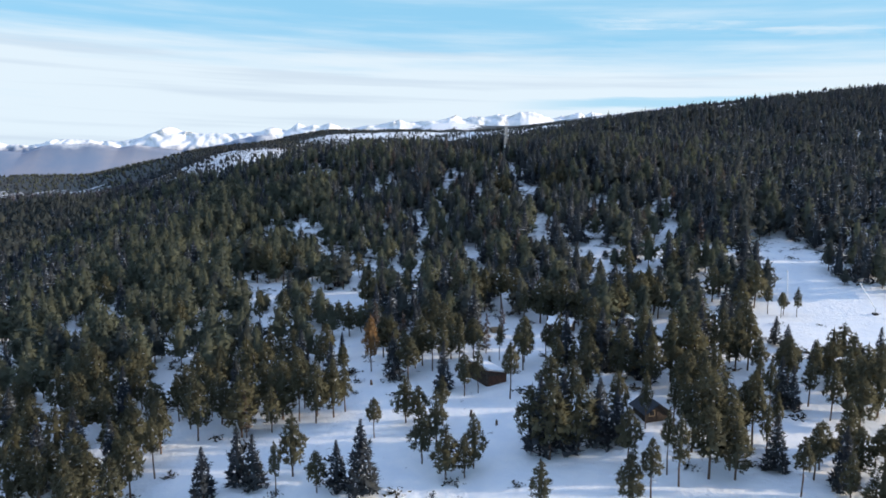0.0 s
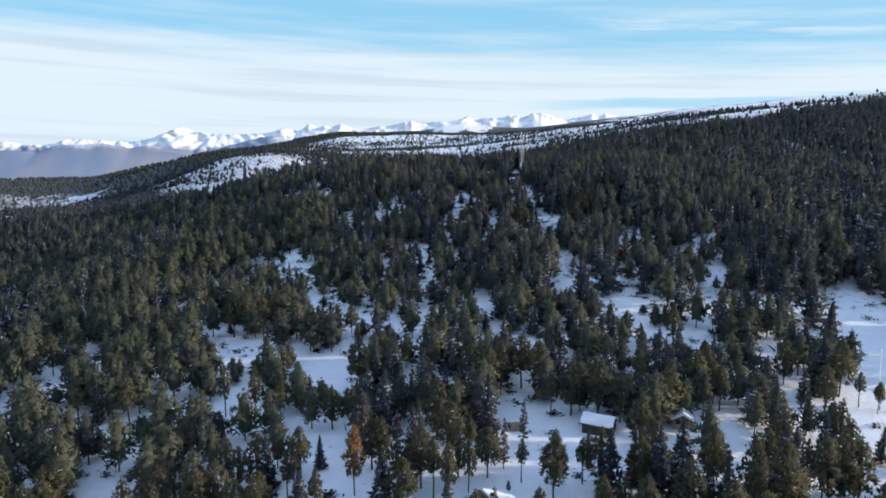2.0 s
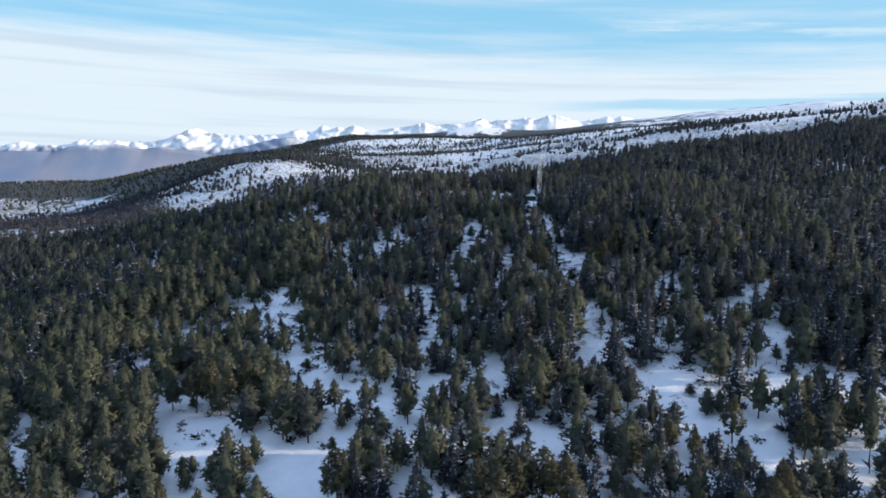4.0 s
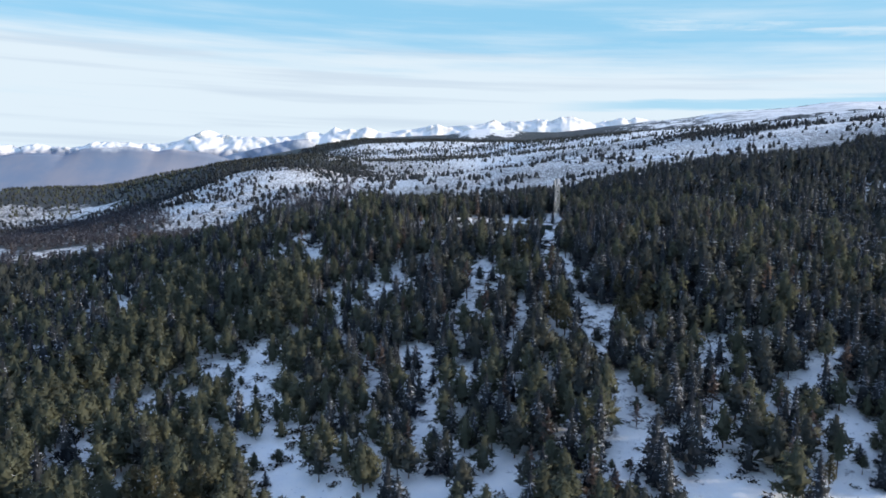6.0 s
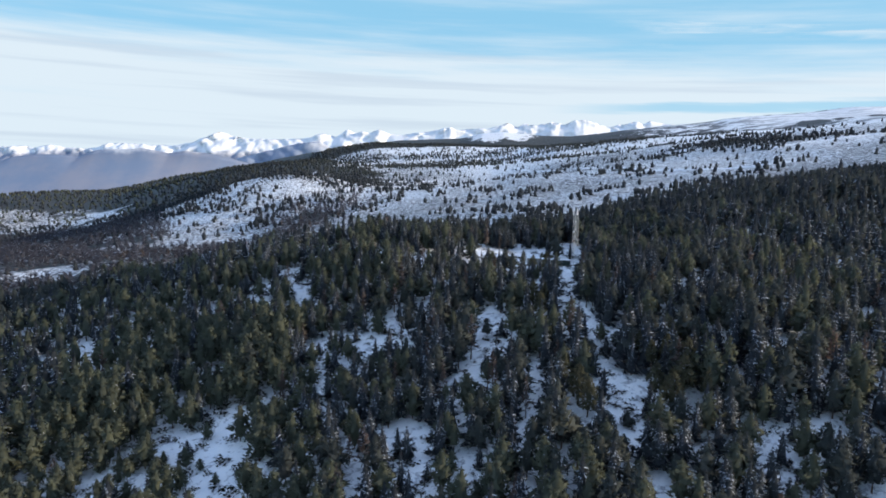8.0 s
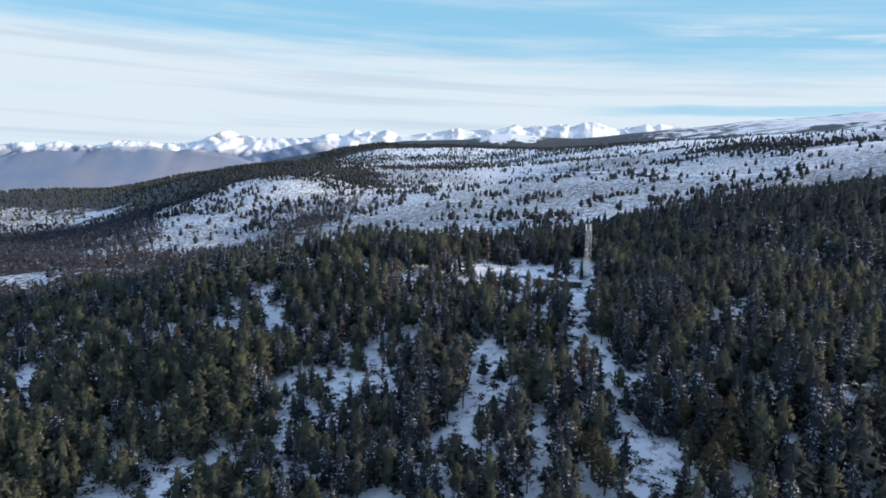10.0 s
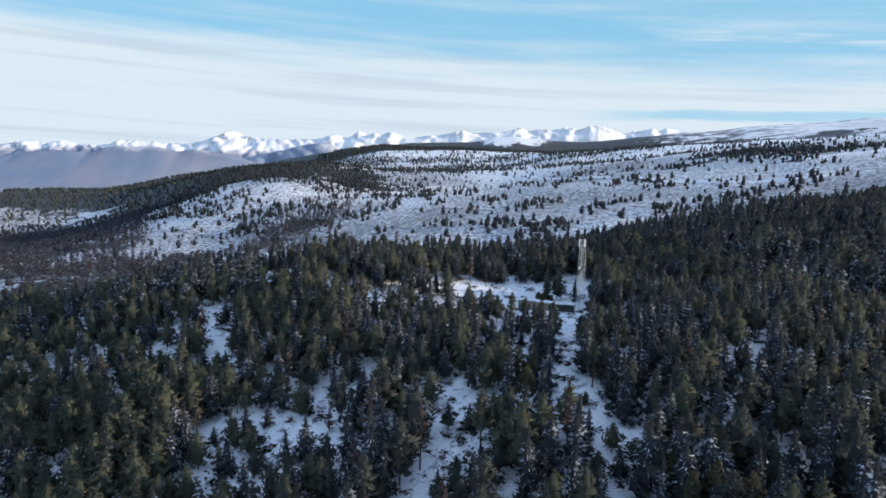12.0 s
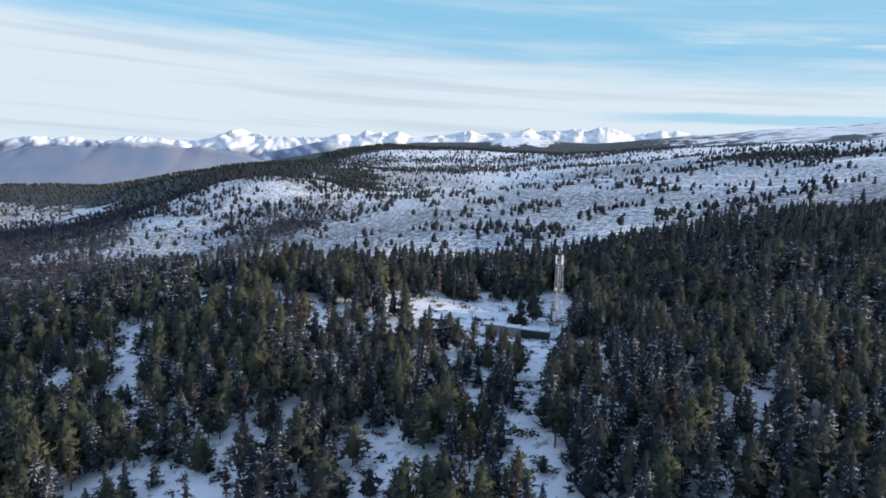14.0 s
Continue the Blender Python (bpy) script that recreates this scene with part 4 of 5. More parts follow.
STAND_H = ((-56.1, 85.2, 9.4), (-49.3, 82.0, 9.8), (-60.8, 88.0, 9.0), (-58.3, 93.6, 8.8), (-46.9, 86.6, 9.2), (-53.0, 88.8, 10.0), (-52.4, 78.6, 9.4), (-46.0, 78.0, 8.6), (-63.5, 95.5, 9.2), (-57.2, 79.8, 9.6), (-44.0, 88.0, 9.5), (-42.5, 92.5, 9.2), (-40.5, 85.0, 9.0), (-45.6, 97.0, 9.5), (-41.0, 100.4, 9.0), (-39.0, 104.5, 9.0), (-43.5, 81.5, 9.0), (-43.7, 106.0, 9.2),
           (-36.4, 101.5, 8.8), (-35.9, 108.3, 9.0), (-35.1, 114.5, 9.0), (-27.3, 104.4, 9.2), (-26.1, 110.6, 9.4), (-21.3, 101.8, 8.8), (-18.0, 102.0, 9.0), (-20.3, 111.0, 9.0), (-30.8, 106.6, 9.0), (-24.0, 105.6, 8.6))
STAND_E = ((57.5, 101.7, 8.5), (60.9, 103.9, 7.5), (67.0, 110.9, 8.0), (53.5, 95.6, 8.0), (50.6, 94.8, 7.0), (64.0, 99.1, 8.5), (67.4, 101.1, 8.0), (56.6, 88.0, 8.0), (54.2, 90.8, 9.0), (49.4, 96.0, 8.0), (46.0, 92.2, 9.0),
           (12.9, 342.9, 8.0), (19.6, 332.1, 8.5), (16.3, 347.0, 5.5), (5.2, 349.7, 6.0), (1.6, 357.3, 5.5), (31.6, 334.3, 8.0), (36.1, 83.7, 9.5), (34.0, 74.9, 8.0), (35.1, 96.2, 9.0), (35.4, 88.9, 10.0), (40.0, 97.9, 9.5), (39.8, 85.2, 9.0), (46.1, 96.1, 8.0), (43.4, 74.5, 7.5), (48.9, 74.7, 7.0))
planted = []
for rows, kind in ((FREE_PINES, "pine"), (FREE_TALL, "tall"), (FREE_SPRUCES, "spruce"), (STAND_A, ""), (STAND_B, ""), (STAND_C, ""), (STAND_D, ""), (STAND_E, ""), (STAND_F, ""), (STAND_G, ""), (STAND_H, "")):
    for x, y, tall in rows:
        if all(math.hypot(x - px_, y - py_) > 1.5 for px_, py_ in planted):
            planted.append((x, y))
            pick = cell(x, y, 9)
            plant(kind or ("pine" if pick < 0.6 else "tall" if pick < 0.8 else "dusted" if pick < 0.9 else "spruce"), x, y, tall)
plant("larch", -14.4, 119.5, 11.2)
for x, y, tall in ((-31.0, 96.0, 7.5), (7.0, 124.0, 8.0), (-9.0, 128.0, 8.5), (10.5, 131.0, 7.5)):
    plant("bare", x, y, tall)
FREE = np.array(planted)

# the edges of the ski run, as x over y
RUN_Y = (104, 110, 120, 128, 141, 150, 160, 173, 191)
RUN_WEST = (49, 53, 57.5, 61, 67, 70, 75, 80, 88)
RUN_EAST = (130, 130, 130, 130, 130, 90.0, 90.0, 95.0, 98.0)

# the wood itself: a loose scatter over the slope
SPACING = 3.85
ix, iy = np.meshgrid(np.arange(-100, 100), np.arange(16, 143), indexing="ij")
tx = ((ix + 0.5 * (iy % 2)) * SPACING + rng.uniform(-1.6, 1.6, ix.shape)).ravel()
ty = (iy * SPACING + rng.uniform(-1.6, 1.6, ix.shape)).ravel()
clear = open_ground(tx, ty)
gaps = 0.62 * fbm(tx / 17, ty / 17, 2, 51) + 0.38 * fbm(tx / 7, ty / 7, 2, 52)
thin = open_ground(tx, ty, ((THIN, DEPTHWISE),)) > 0
stray = (clear < 2.4) & (ty > 150) & (ty < 312) & (rng.random(tx.shape) < 0.14 + 0.12 * step(-tx, 15, 35))
share = 0.86 + 0.08 * step(ty, 180, 225) - 0.16 * step(-tx, 50, 80) - 0.12 * step(-tx, 30, 50) * (1 - step(ty, 120, 160)) - 0.6 * step(tx, 20, 26) * (1 - step(tx, 42, 48)) * step(ty, 104, 110) * (1 - step(ty, 130, 140))
share = np.where(thin, 0.72, share)
keep = in_reach(tx, ty, 8) & ((clear < 0.3) | stray) & (gaps < 0.63 + 0.10 * step(-tx, 15, 30) * (1 - step(ty, 135, 150)) - 0.03 * (1 - step(ty, 195, 235)) + 0.12 * step(ty, 196, 212) * (1 - step(ty, 325, 340)) + 0.06 * step(tx, 35, 50) * step(ty, 310, 330)) & (ty < crest(tx) + 28) & (rng.random(tx.shape) < share)
keep &= np.min(np.hypot(tx[:, None] - FREE[None, :, 0], ty[:, None] - FREE[None, :, 1]), axis=1) > 2.3
# sparse trees in front of the clearing, and none on the ski run
keep &= ~((ty < 92) & (np.abs(tx + 1) < 38))
keep &= ~((tx > np.interp(ty, RUN_Y, RUN_WEST) + 1.5 * np.sin(ty / 3)) & (tx < np.interp(ty, RUN_Y, RUN_EAST)) & (ty > 112) & (ty < 191))
tx, ty, clear, thin = tx[keep], ty[keep], clear[keep], thin[keep]
tall = 6.2 + 7.4 * fbm(tx / 30, ty / 30, 3, 61) * rng.uniform(0.6, 1.4, tx.shape)
tall *= (0.90 + 0.10 * step(ty, 160, 215)) * (1 + 0.02 * step(tx, 90, 150) * step(ty, 250, 330)) * (1 + 0.12 * step(-tx, 20, 30) * (1 - step(ty, 150, 165)))
tall *= 1 - 0.2 * (1 - step(ty, 95, 125))
tall *= np.where(clear > 0.3, rng.uniform(0.35, 0.7, tx.shape), 1.0)
tall *= np.where(rng.random(tx.shape) < 0.12, rng.uniform(0.5, 0.8, tx.shape), 1.0)
tall *= np.where((np.abs(tx - 8) < 30) & (ty > 325) & (ty < 352), 0.70, 1.0) * np.where((np.abs(tx - 22) < 10) & (ty > 330) & (ty < 352), 0.7, 1.0)
tall = np.minimum(tall * np.where(thin, 0.8, 1.0), sightline_limit(tx, ty) * rng.uniform(0.8, 1.15, tx.shape))
order = np.argsort(ty + 0.25 * np.abs(tx))
tx, ty, clear, tall = tx[order], ty[order], clear[order], tall[order]
kinds = rng.random(tx.shape)
# lighter pine puts the west side's sunlight into colour; more snowy spruce higher up and to the east
kinds = np.where((rng.random(tx.shape) < 0.85 * step(-tx, 10, 45)), rng.uniform(0.36, 0.70, tx.shape), kinds)
kinds = np.where(rng.random(tx.shape) < 0.04 + 0.40 * step(ty + 1.1 * tx, 180, 270), rng.uniform(0.86, 0.985, tx.shape), kinds)
OWN = 140
for x, y, h_, k_ in zip(tx[:OWN], ty[:OWN], tall[:OWN], kinds[:OWN]):
    plant("pine" if k_ < 0.64 else "tall" if k_ < 0.82 else "spruce" if k_ < 0.89 else "dusted" if k_ < 0.97 else "bare", float(x), float(y), float(h_))


def forest(name, text, xs, ys, tall, kinds, variants, sink=0.2, stout=1.0, snowy=0, pad=0.66):
    """Many trees in one mesh. variants: (share up to, crown and trunk triangles, crown's material index)."""
    zs = height(xs, ys) - sink
    spin = rng.uniform(0, 6.283, xs.shape)
    girth = stout * (tall / 10) ** 0.6 * rng.uniform(0.85, 1.2, xs.shape)
    parts, normals, marks = [], [], []
    low = 0.0
    for share, models, mark, *rest in variants:
        chosen = np.flatnonzero((kinds >= low) & (kinds < share))
        low = share
        for i, (crown, trunk, *way) in enumerate(models):
            at = chosen[i::len(models)]
            if not len(at):
                continue
            white = np.zeros((0, 3, 3))
            pads = int(snowy * rest[0]) if rest else 0
            if pads:
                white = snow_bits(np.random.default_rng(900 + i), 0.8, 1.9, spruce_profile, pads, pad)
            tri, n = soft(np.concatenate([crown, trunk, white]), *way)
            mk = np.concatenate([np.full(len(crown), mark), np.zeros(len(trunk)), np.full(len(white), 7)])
            c, s = np.cos(spin[at])[:, None, None], np.sin(spin[at])[:, None, None]
            gw, gh = girth[at][:, None, None], (tall[at] / 10)[:, None, None]
            X = (tri[None, :, :, 0] * c - tri[None, :, :, 1] * s) * gw + xs[at][:, None, None]
            Y = (tri[None, :, :, 0] * s + tri[None, :, :, 1] * c) * gw + ys[at][:, None, None]
            Z = tri[None, :, :, 2] * gh + zs[at][:, None, None]
            parts.append(np.stack([X, Y, Z], -1).reshape(-1, 3, 3).astype(np.float32))
            normals.append(np.stack([n[None, :, :, 0] * c - n[None, :, :, 1] * s, n[None, :, :, 0] * s + n[None, :, :, 1] * c, n[None, :, :, 2] + 0 * c], -1).reshape(-1, 3, 3).astype(np.float32))
            marks.append(np.tile(mk, len(at)))
    tri = np.concatenate(parts)
    mats = [BARK, PINE, SHADEPINE, SPRUCE, TWIG, FROST, SHRUB, SHADEDSNOW]
    return tagged(new(name, triangles(name, tri, mats, np.concatenate(marks), np.concatenate(normals))), text, "forest", kind="stuff")


def simple(kind, seeds, clumps, plates, spikes, trunk_sides=3, heart=0.5):
    """Lighter trees for the woods; the far ones have no stem to be seen and a fuller heart."""
    made = []
    for seed in seeds:
        crown, way, _ = crown_kind(kind, seed, clumps, plates, spikes, heart)
        made.append((crown, stem(8.5, 0.15, trunk_sides, 0.05, 2) if trunk_sides else np.zeros((0, 3, 3)), way))
    return made


xs, ys, hs, ks = tx[OWN:], ty[OWN:], tall[OWN:], kinds[OWN:]
close = ((ys < 352) & (np.abs(xs) < 105)) | ((ys < 412) & (np.abs(xs - 12) < 62))
fine_models = [(0.36, simple("pine", range(101, 108), 23, 6, 10), 2, 34), (0.70, simple("pine", range(111, 116), 23, 6, 10), 1, 8), (0.78, simple("tall", range(121, 125), 18, 8, 11), 1),
               (0.86, simple("spruce", range(131, 136), 22, 7, 8), 3, 70), (0.975, simple("spruce", range(141, 145), 22, 7, 8), 3, 130), (1.01, simple("larch", range(151, 154), 24, 10, 5), 5)]
forest("forest", "dense pine and spruce wood with snow-dusted boughs", xs[close], ys[close], hs[close], ks[close], fine_models, snowy=1, stout=1.2, pad=0.5)
coarse_models = [(0.34, simple("pine", range(201, 207), 11, 5, 4), 2, 10), (0.56, simple("pine", range(211, 215), 11, 5, 4), 1), (0.76, simple("spruce", range(231, 235), 11, 5, 4), 3, 30), (1.01, simple("spruce", range(241, 244), 11, 5, 4), 3, 60)]
far_side = (ys > 400) | (np.abs(xs) > 165)
mid = ~close & ~far_side
forest("forest_edge", "dark pine wood along the crest of the hill", xs[mid], ys[mid], hs[mid], ks[mid], coarse_models, snowy=1, stout=1.5, pad=0.8)
thin_models = [(0.68, simple("pine", range(251, 256), 8, 4, 2, 3, 0.45), 2, 3), (1.01, simple("spruce", range(261, 265), 8, 4, 2, 3, 0.45), 3, 14)]
forest("forest_rim", "dark conifer wood at the rim of the hill", xs[far_side], ys[far_side], hs[far_side], ks[far_side], thin_models, snowy=1, stout=1.65, pad=0.8)

# the country behind the hill
ix, iy = np.meshgrid(np.arange(-242, 122), np.arange(86, 229), indexing="ij")
fx = (ix * 5.2 + rng.uniform(-2.5, 2.5, ix.shape)).ravel()
fy = (iy * 5.2 + rng.uniform(-2.5, 2.5, ix.shape)).ravel()
keep = in_reach(fx, fy, 20) & (fy > crest(fx) + 35) & (rng.random(fx.shape) < far_woods(fx, fy) - 0.012) & (bare_wood(fx, fy) < 0.6)
fx, fy = fx[keep], fy[keep]
# pines here take the dark spruce needles, putting shade and haze into colour
far_models = [(0.5, simple("pine", range(301, 306), 5, 4, 1, 0, 0.8), 3), (1.01, simple("spruce", range(311, 315), 5, 4, 1, 0, 0.8), 3)]
forest("scattered_trees", "scattered dark conifers on the open snowy slope", fx, fy, np.where(fy > 900, 2.6, 3.2) + np.where((fx < -130) & (fy > 640), 5.6, 4.6) * rng.random(fx.shape) ** 1.6, 0.8 * rng.random(fx.shape), far_models, stout=1.5)
ix, iy = np.meshgrid(np.arange(-226, 154), np.arange(108, 244), indexing="ij")
fx = (ix * 11.0 + rng.uniform(-5.4, 5.4, ix.shape)).ravel()
fy = (iy * 11.0 + rng.uniform(-5.4, 5.4, ix.shape)).ravel()
keep = in_reach(fx, fy, 30) & (fy > 1190) & ~((fy < 2066) & (fx > -500)) & (fy < np.where(fx < -480, 1860, 2430)) & (rng.random(fx.shape) < far_woods(fx, fy)) & (fx < 1300)
fx, fy = fx[keep], fy[keep]
# the lighter needles on these pines stand for haze
forest("far_woods", "dark conifer woods on the far ridges", fx, fy, rng.uniform(4.0, 7.5, fx.shape), rng.random(fx.shape),
       [(0.5, simple("pine", range(321, 324), 2, 3, 1, 0, 0.8), 1), (1.01, simple("spruce", range(331, 334), 2, 3, 1, 0, 0.8), 3)], stout=1.9)
ix, iy = np.meshgrid(np.arange(-70, 80), np.arange(167, 290), indexing="ij")
fx = (ix * 7.1 + rng.uniform(-3.4, 3.4, ix.shape)).ravel()
fy = (iy * 7.1 + rng.uniform(-3.4, 3.4, ix.shape)).ravel()
keep = in_reach(fx, fy, 30) & (rng.random(fx.shape) < far_woods(fx, fy) - 0.03) & (fx < 520)
fx, fy = fx[keep], fy[keep]
forest("plain_woods", "dark conifer belts round the snowy plain", fx, fy, rng.uniform(3.6, 8.2, fx.shape), rng.random(fx.shape),
       [(0.6, simple("pine", range(361, 365), 3, 3, 1, 0, 0.8), 2), (1.01, simple("spruce", range(366, 370), 3, 3, 1, 0, 0.8), 3)], stout=1.5)
ix, iy = np.meshgrid(np.arange(-140, 2), np.arange(66, 190), indexing="ij")
fx = (ix * 5.6 + rng.uniform(-2.8, 2.8, ix.shape)).ravel()
fy = (iy * 6.0 + rng.uniform(-3, 3, ix.shape)).ravel()
keep = in_reach(fx, fy, 20) & (rng.random(fx.shape) < 0.9 * bare_wood(fx, fy))
fx, fy = fx[keep], fy[keep]
forest("bare_woods", "leafless grey-brown birch wood in the hollow", fx, fy, rng.uniform(4, 8, fx.shape), rng.random(fx.shape),
       [(0.96, simple("larch", range(341, 345), 20, 2, 13, 0), 4), (1.01, simple("larch", range(351, 354), 20, 2, 13, 0), 5)], stout=1.7)


def bush_model(seed):
    g = np.random.default_rng(seed)
    n = 34
    p = np.stack([g.normal(0, 2.1, n), g.normal(0, 2.1, n), np.abs(g.normal(0, 2.2, n))], 1)
    d = np.stack([g.normal(0, 1, n), g.normal(0, 1, n), g.uniform(0.2, 1.6, n)], 1)
    d /= np.linalg.norm(d, axis=1)[:, None]
    c = np.cross(d, g.normal(0, 1, (n, 3)))
    c /= np.linalg.norm(c, axis=1)[:, None]
    return np.stack([p + c * 0.75, p - c * 0.75, p + d * 2.4], 1), np.zeros((0, 3, 3))


# low scrub: along the edges of the glades, and on the open slope
bx = rng.uniform(-110, 100, 9000)
by = rng.uniform(66, 380, 9000)
edge = open_ground(bx, by)
keep = in_reach(bx, by) & (edge > -2.5) & (rng.random(9000) < 0.10 + 0.25 * step(by, 190, 220) + (0.22 + 0.28 * step(by, 190, 220)) * step(fbm(bx / 12, by / 12, 2, 71), 0.5, 0.65) * step(-edge, -4, -1)) & (along(bx, by, 84, 160, 90, 120) > 12)
bushes = [(1.01, [bush_model(s) for s in range(401, 407)], 6)]
forest("juniper_scrub", "low dark juniper bushes poking through snow", bx[keep], by[keep], rng.uniform(0.5, 1.6, keep.sum()) * (1 + 0.5 * step(-bx[keep], 15, 35) * step(by[keep], 200, 215)), rng.random(keep.sum()), bushes, 0.05)
bx = rng.uniform(-200, 330, 90000)
by = 440 + 760 * rng.random(90000) ** 1.25
keep = in_reach(bx, by) & (by > crest(bx) + 55) & (rng.random(90000) < 0.12 + 0.62 * step(fbm(bx / 50, by / 50, 3, 72), 0.36, 0.66)) & (bare_wood(bx, by) < 0.5)
forest("heath_scrub", "grey-brown heath tufts on the open slope", bx[keep], by[keep], rng.uniform(0.3, 1.15, keep.sum()) * (0.8 + 0.5 * step(by[keep], 600, 1000)), rng.random(keep.sum()),
       [(0.30, [(bush_model(s)[0][:4], np.zeros((0, 3, 3))) for s in range(411, 415)], 6),
        (1.01, [(bush_model(s)[0][:4], np.zeros((0, 3, 3))) for s in range(415, 419)], 4)], 0.05)
bx = rng.uniform(-560, -90, 26000)
by = rng.uniform(640, 1260, 26000)
keep = in_reach(bx, by) & (along(bx, by, -190, 830, -480, 1180) < 120 + 30 * fbm(bx / 40, by / 40, 2, 73)) & (rng.random(26000) < 0.14 + 0.8 * step(fbm(bx / 24, by / 24, 3, 74), 0.42, 0.54))
forest("knoll_scrub", "dark and brown bushes dotted over the snowy knoll", bx[keep], by[keep], 0.8 + 2.6 * rng.random(keep.sum()) ** 1.6, rng.random(keep.sum()),
       [(0.6, [(bush_model(s)[0][:7], np.zeros((0, 3, 3))) for s in range(421, 425)], 6),
        (1.01, [(bush_model(s)[0][:7], np.zeros((0, 3, 3))) for s in range(425, 429)], 5)], 0.05)


# ---------------------------------------------------------------- buildings and masts
def part(name, bm, mat, parent, label=""):
    me = bpy.data.meshes.new(name)
    bm.to_mesh(me)
    bm.free()
    me.materials.append(mat)
    ob = new(name, me)
    ob.parent = parent
    return tagged(ob, label)


def boxes(*dims, bevel=0.0):
    """Boxes given as (x, y, z of the base's middle, width, depth, height)."""
    bm = bmesh.new()
    for x, y, z, sx, sy, sz in dims:
        bmesh.ops.create_cube(bm, size=1, matrix=Matrix.Translation((x, y, z + sz / 2)) @ Matrix.Diagonal((sx, sy, sz, 1)))
    if bevel:
        bmesh.ops.bevel(bm, geom=bm.edges[:], offset=bevel, segments=2, affect="EDGES")
    return bm


def bar(bm, p, q, r, sides=6):
    p, q = Vector(p), Vector(q)
    d = q - p
    m = Matrix.Translation((p + q) / 2) @ d.to_track_quat("Z", "Y").to_matrix().to_4x4()
    bmesh.ops.create_cone(bm, cap_ends=True, segments=sides, radius1=r, radius2=r, depth=d.length, matrix=m)
    return bm


def prism(points, depth):
    """A profile in x and z, drawn out along y about 0."""
    bm = bmesh.new()
    front = [bm.verts.new((x, -depth / 2, z)) for x, z in points]
    backv = [bm.verts.new((x, depth / 2, z)) for x, z in points]
    bm.faces.new(front)
    bm.faces.new(backv[::-1])
    for i in range(len(points)):
        j = (i + 1) % len(points)
        bm.faces.new((front[j], front[i], backv[i], backv[j]))
    bmesh.ops.recalc_face_normals(bm, faces=bm.faces[:])
    return bm


def stand(name, text, category, x, y, turn, group=""):
    top = tagged(new(name), text, category, group)
    top.matrix_basis = pose(x, y, float(height(x, y)) - 0.1, 0, 0, turn)
    return top


def cabin(x, y, turn, w_, d_, eave, ridge, wall, text, snow=0.28, cover=None):
    """A small hut with a gabled roof under snow."""
    top = stand("cabin", text, "hut", x, y, turn)
    part("wall", prism([(-w_ / 2, -0.4), (w_ / 2, -0.4), (w_ / 2, eave), (0, ridge - 0.12), (-w_ / 2, eave)], d_), wall, top)
    over = 0.45
    slope = (ridge - eave) / (w_ / 2)
    lowz = eave - slope * over
    ex = w_ / 2 + over
    part("roof", prism([(-ex, lowz), (0, ridge), (ex, lowz), (ex, lowz + 0.14), (0, ridge + 0.15), (-ex, lowz + 0.14)], d_ + 0.9), cover or DARKWOOD, top, "dark roof")
    if snow:
        part("snow_cover", prism([(-ex + 0.1, lowz + 0.15), (0, ridge + 0.16), (ex - 0.1, lowz + 0.15), (ex - 0.2, lowz + 0.15 + snow), (0, ridge + 0.16 + snow), (-ex + 0.2, lowz + 0.15 + snow)], d_ + 0.6), ROOFSNOW, top, "snow on the roof")
    part("door", boxes((0.3, -d_ / 2 - 0.03, 0, 0.9, 0.06, 1.9), bevel=0.01), DARKWOOD, top)
    window = part("window", boxes((-w_ / 4, -d_ / 2 - 0.03, 0.95, 0.75, 0.05, 0.75), bevel=0.01), BLACK, top)
    part("window_frame", boxes((-w_ / 4, -d_ / 2 - 0.05, 0.87, 0.9, 0.04, 0.08), (-w_ / 4, -d_ / 2 - 0.05, 1.70, 0.9, 0.04, 0.08), (-w_ / 4 - 0.41, -d_ / 2 - 0.05, 0.95, 0.08, 0.04, 0.75), (-w_ / 4 + 0.41, -d_ / 2 - 0.05, 0.95, 0.08, 0.04, 0.75)), PALEWOOD, window)
    return top


def lean_to(x, y, turn):
    """The brown hut by the clearing: a long single-pitch shed, its roof half under snow."""
    top = stand("shed", "brown wooden shed with a snowy single-pitch roof", "hut", x, y, turn)
    part("wall", prism([(-1.9, -0.5), (1.9, -0.5), (1.9, 1.7), (-1.9, 2.6)], 6.6), DARKWOOD, top, "dark board wall")
    part("front_wall", boxes((0.1, -3.36, -0.3, 3.4, 0.1, 1.9)), LOG, top, "red-brown board front")
    part("roof", prism([(-2.3, 2.68), (2.3, 1.6), (2.3, 1.74), (-2.3, 2.82)], 7.3), LOG, top)
    part("snow_cover", prism([(-1.7, 2.69), (2.1, 1.80), (2.05, 2.08), (-1.6, 2.95)], 6.7), ROOFSNOW, top, "snow on the roof")
    for i in range(9):
        part("board", boxes((-1.95, -3 + i * 0.75, -0.2, 0.06, 0.60, 2.65)), DARKWOOD, top)
    return top


lean_to(6.3, 111.0, 27)
cabin(29.3, 93.6, 12, 3.6, 4.0, 1.4, 2.6, DARKWOOD, "small dark wooden cabin with a bare slate roof in snow", 0, SLATE)
cabin(23.0, 134.5, 62, 3.4, 4.6, 1.7, 2.5, DARKWOOD, "low dark hut with a long eave under snow", 0.3)
cabin(36.8, 136.0, -15, 3.0, 3.2, 1.6, 2.4, PALEWOOD, "small pale hut thickly covered in snow", 0.45)
crate = stand("timber_stack", "stack of pale sawn boards lying in snow", "timber", 10.0, 136.8, 12)
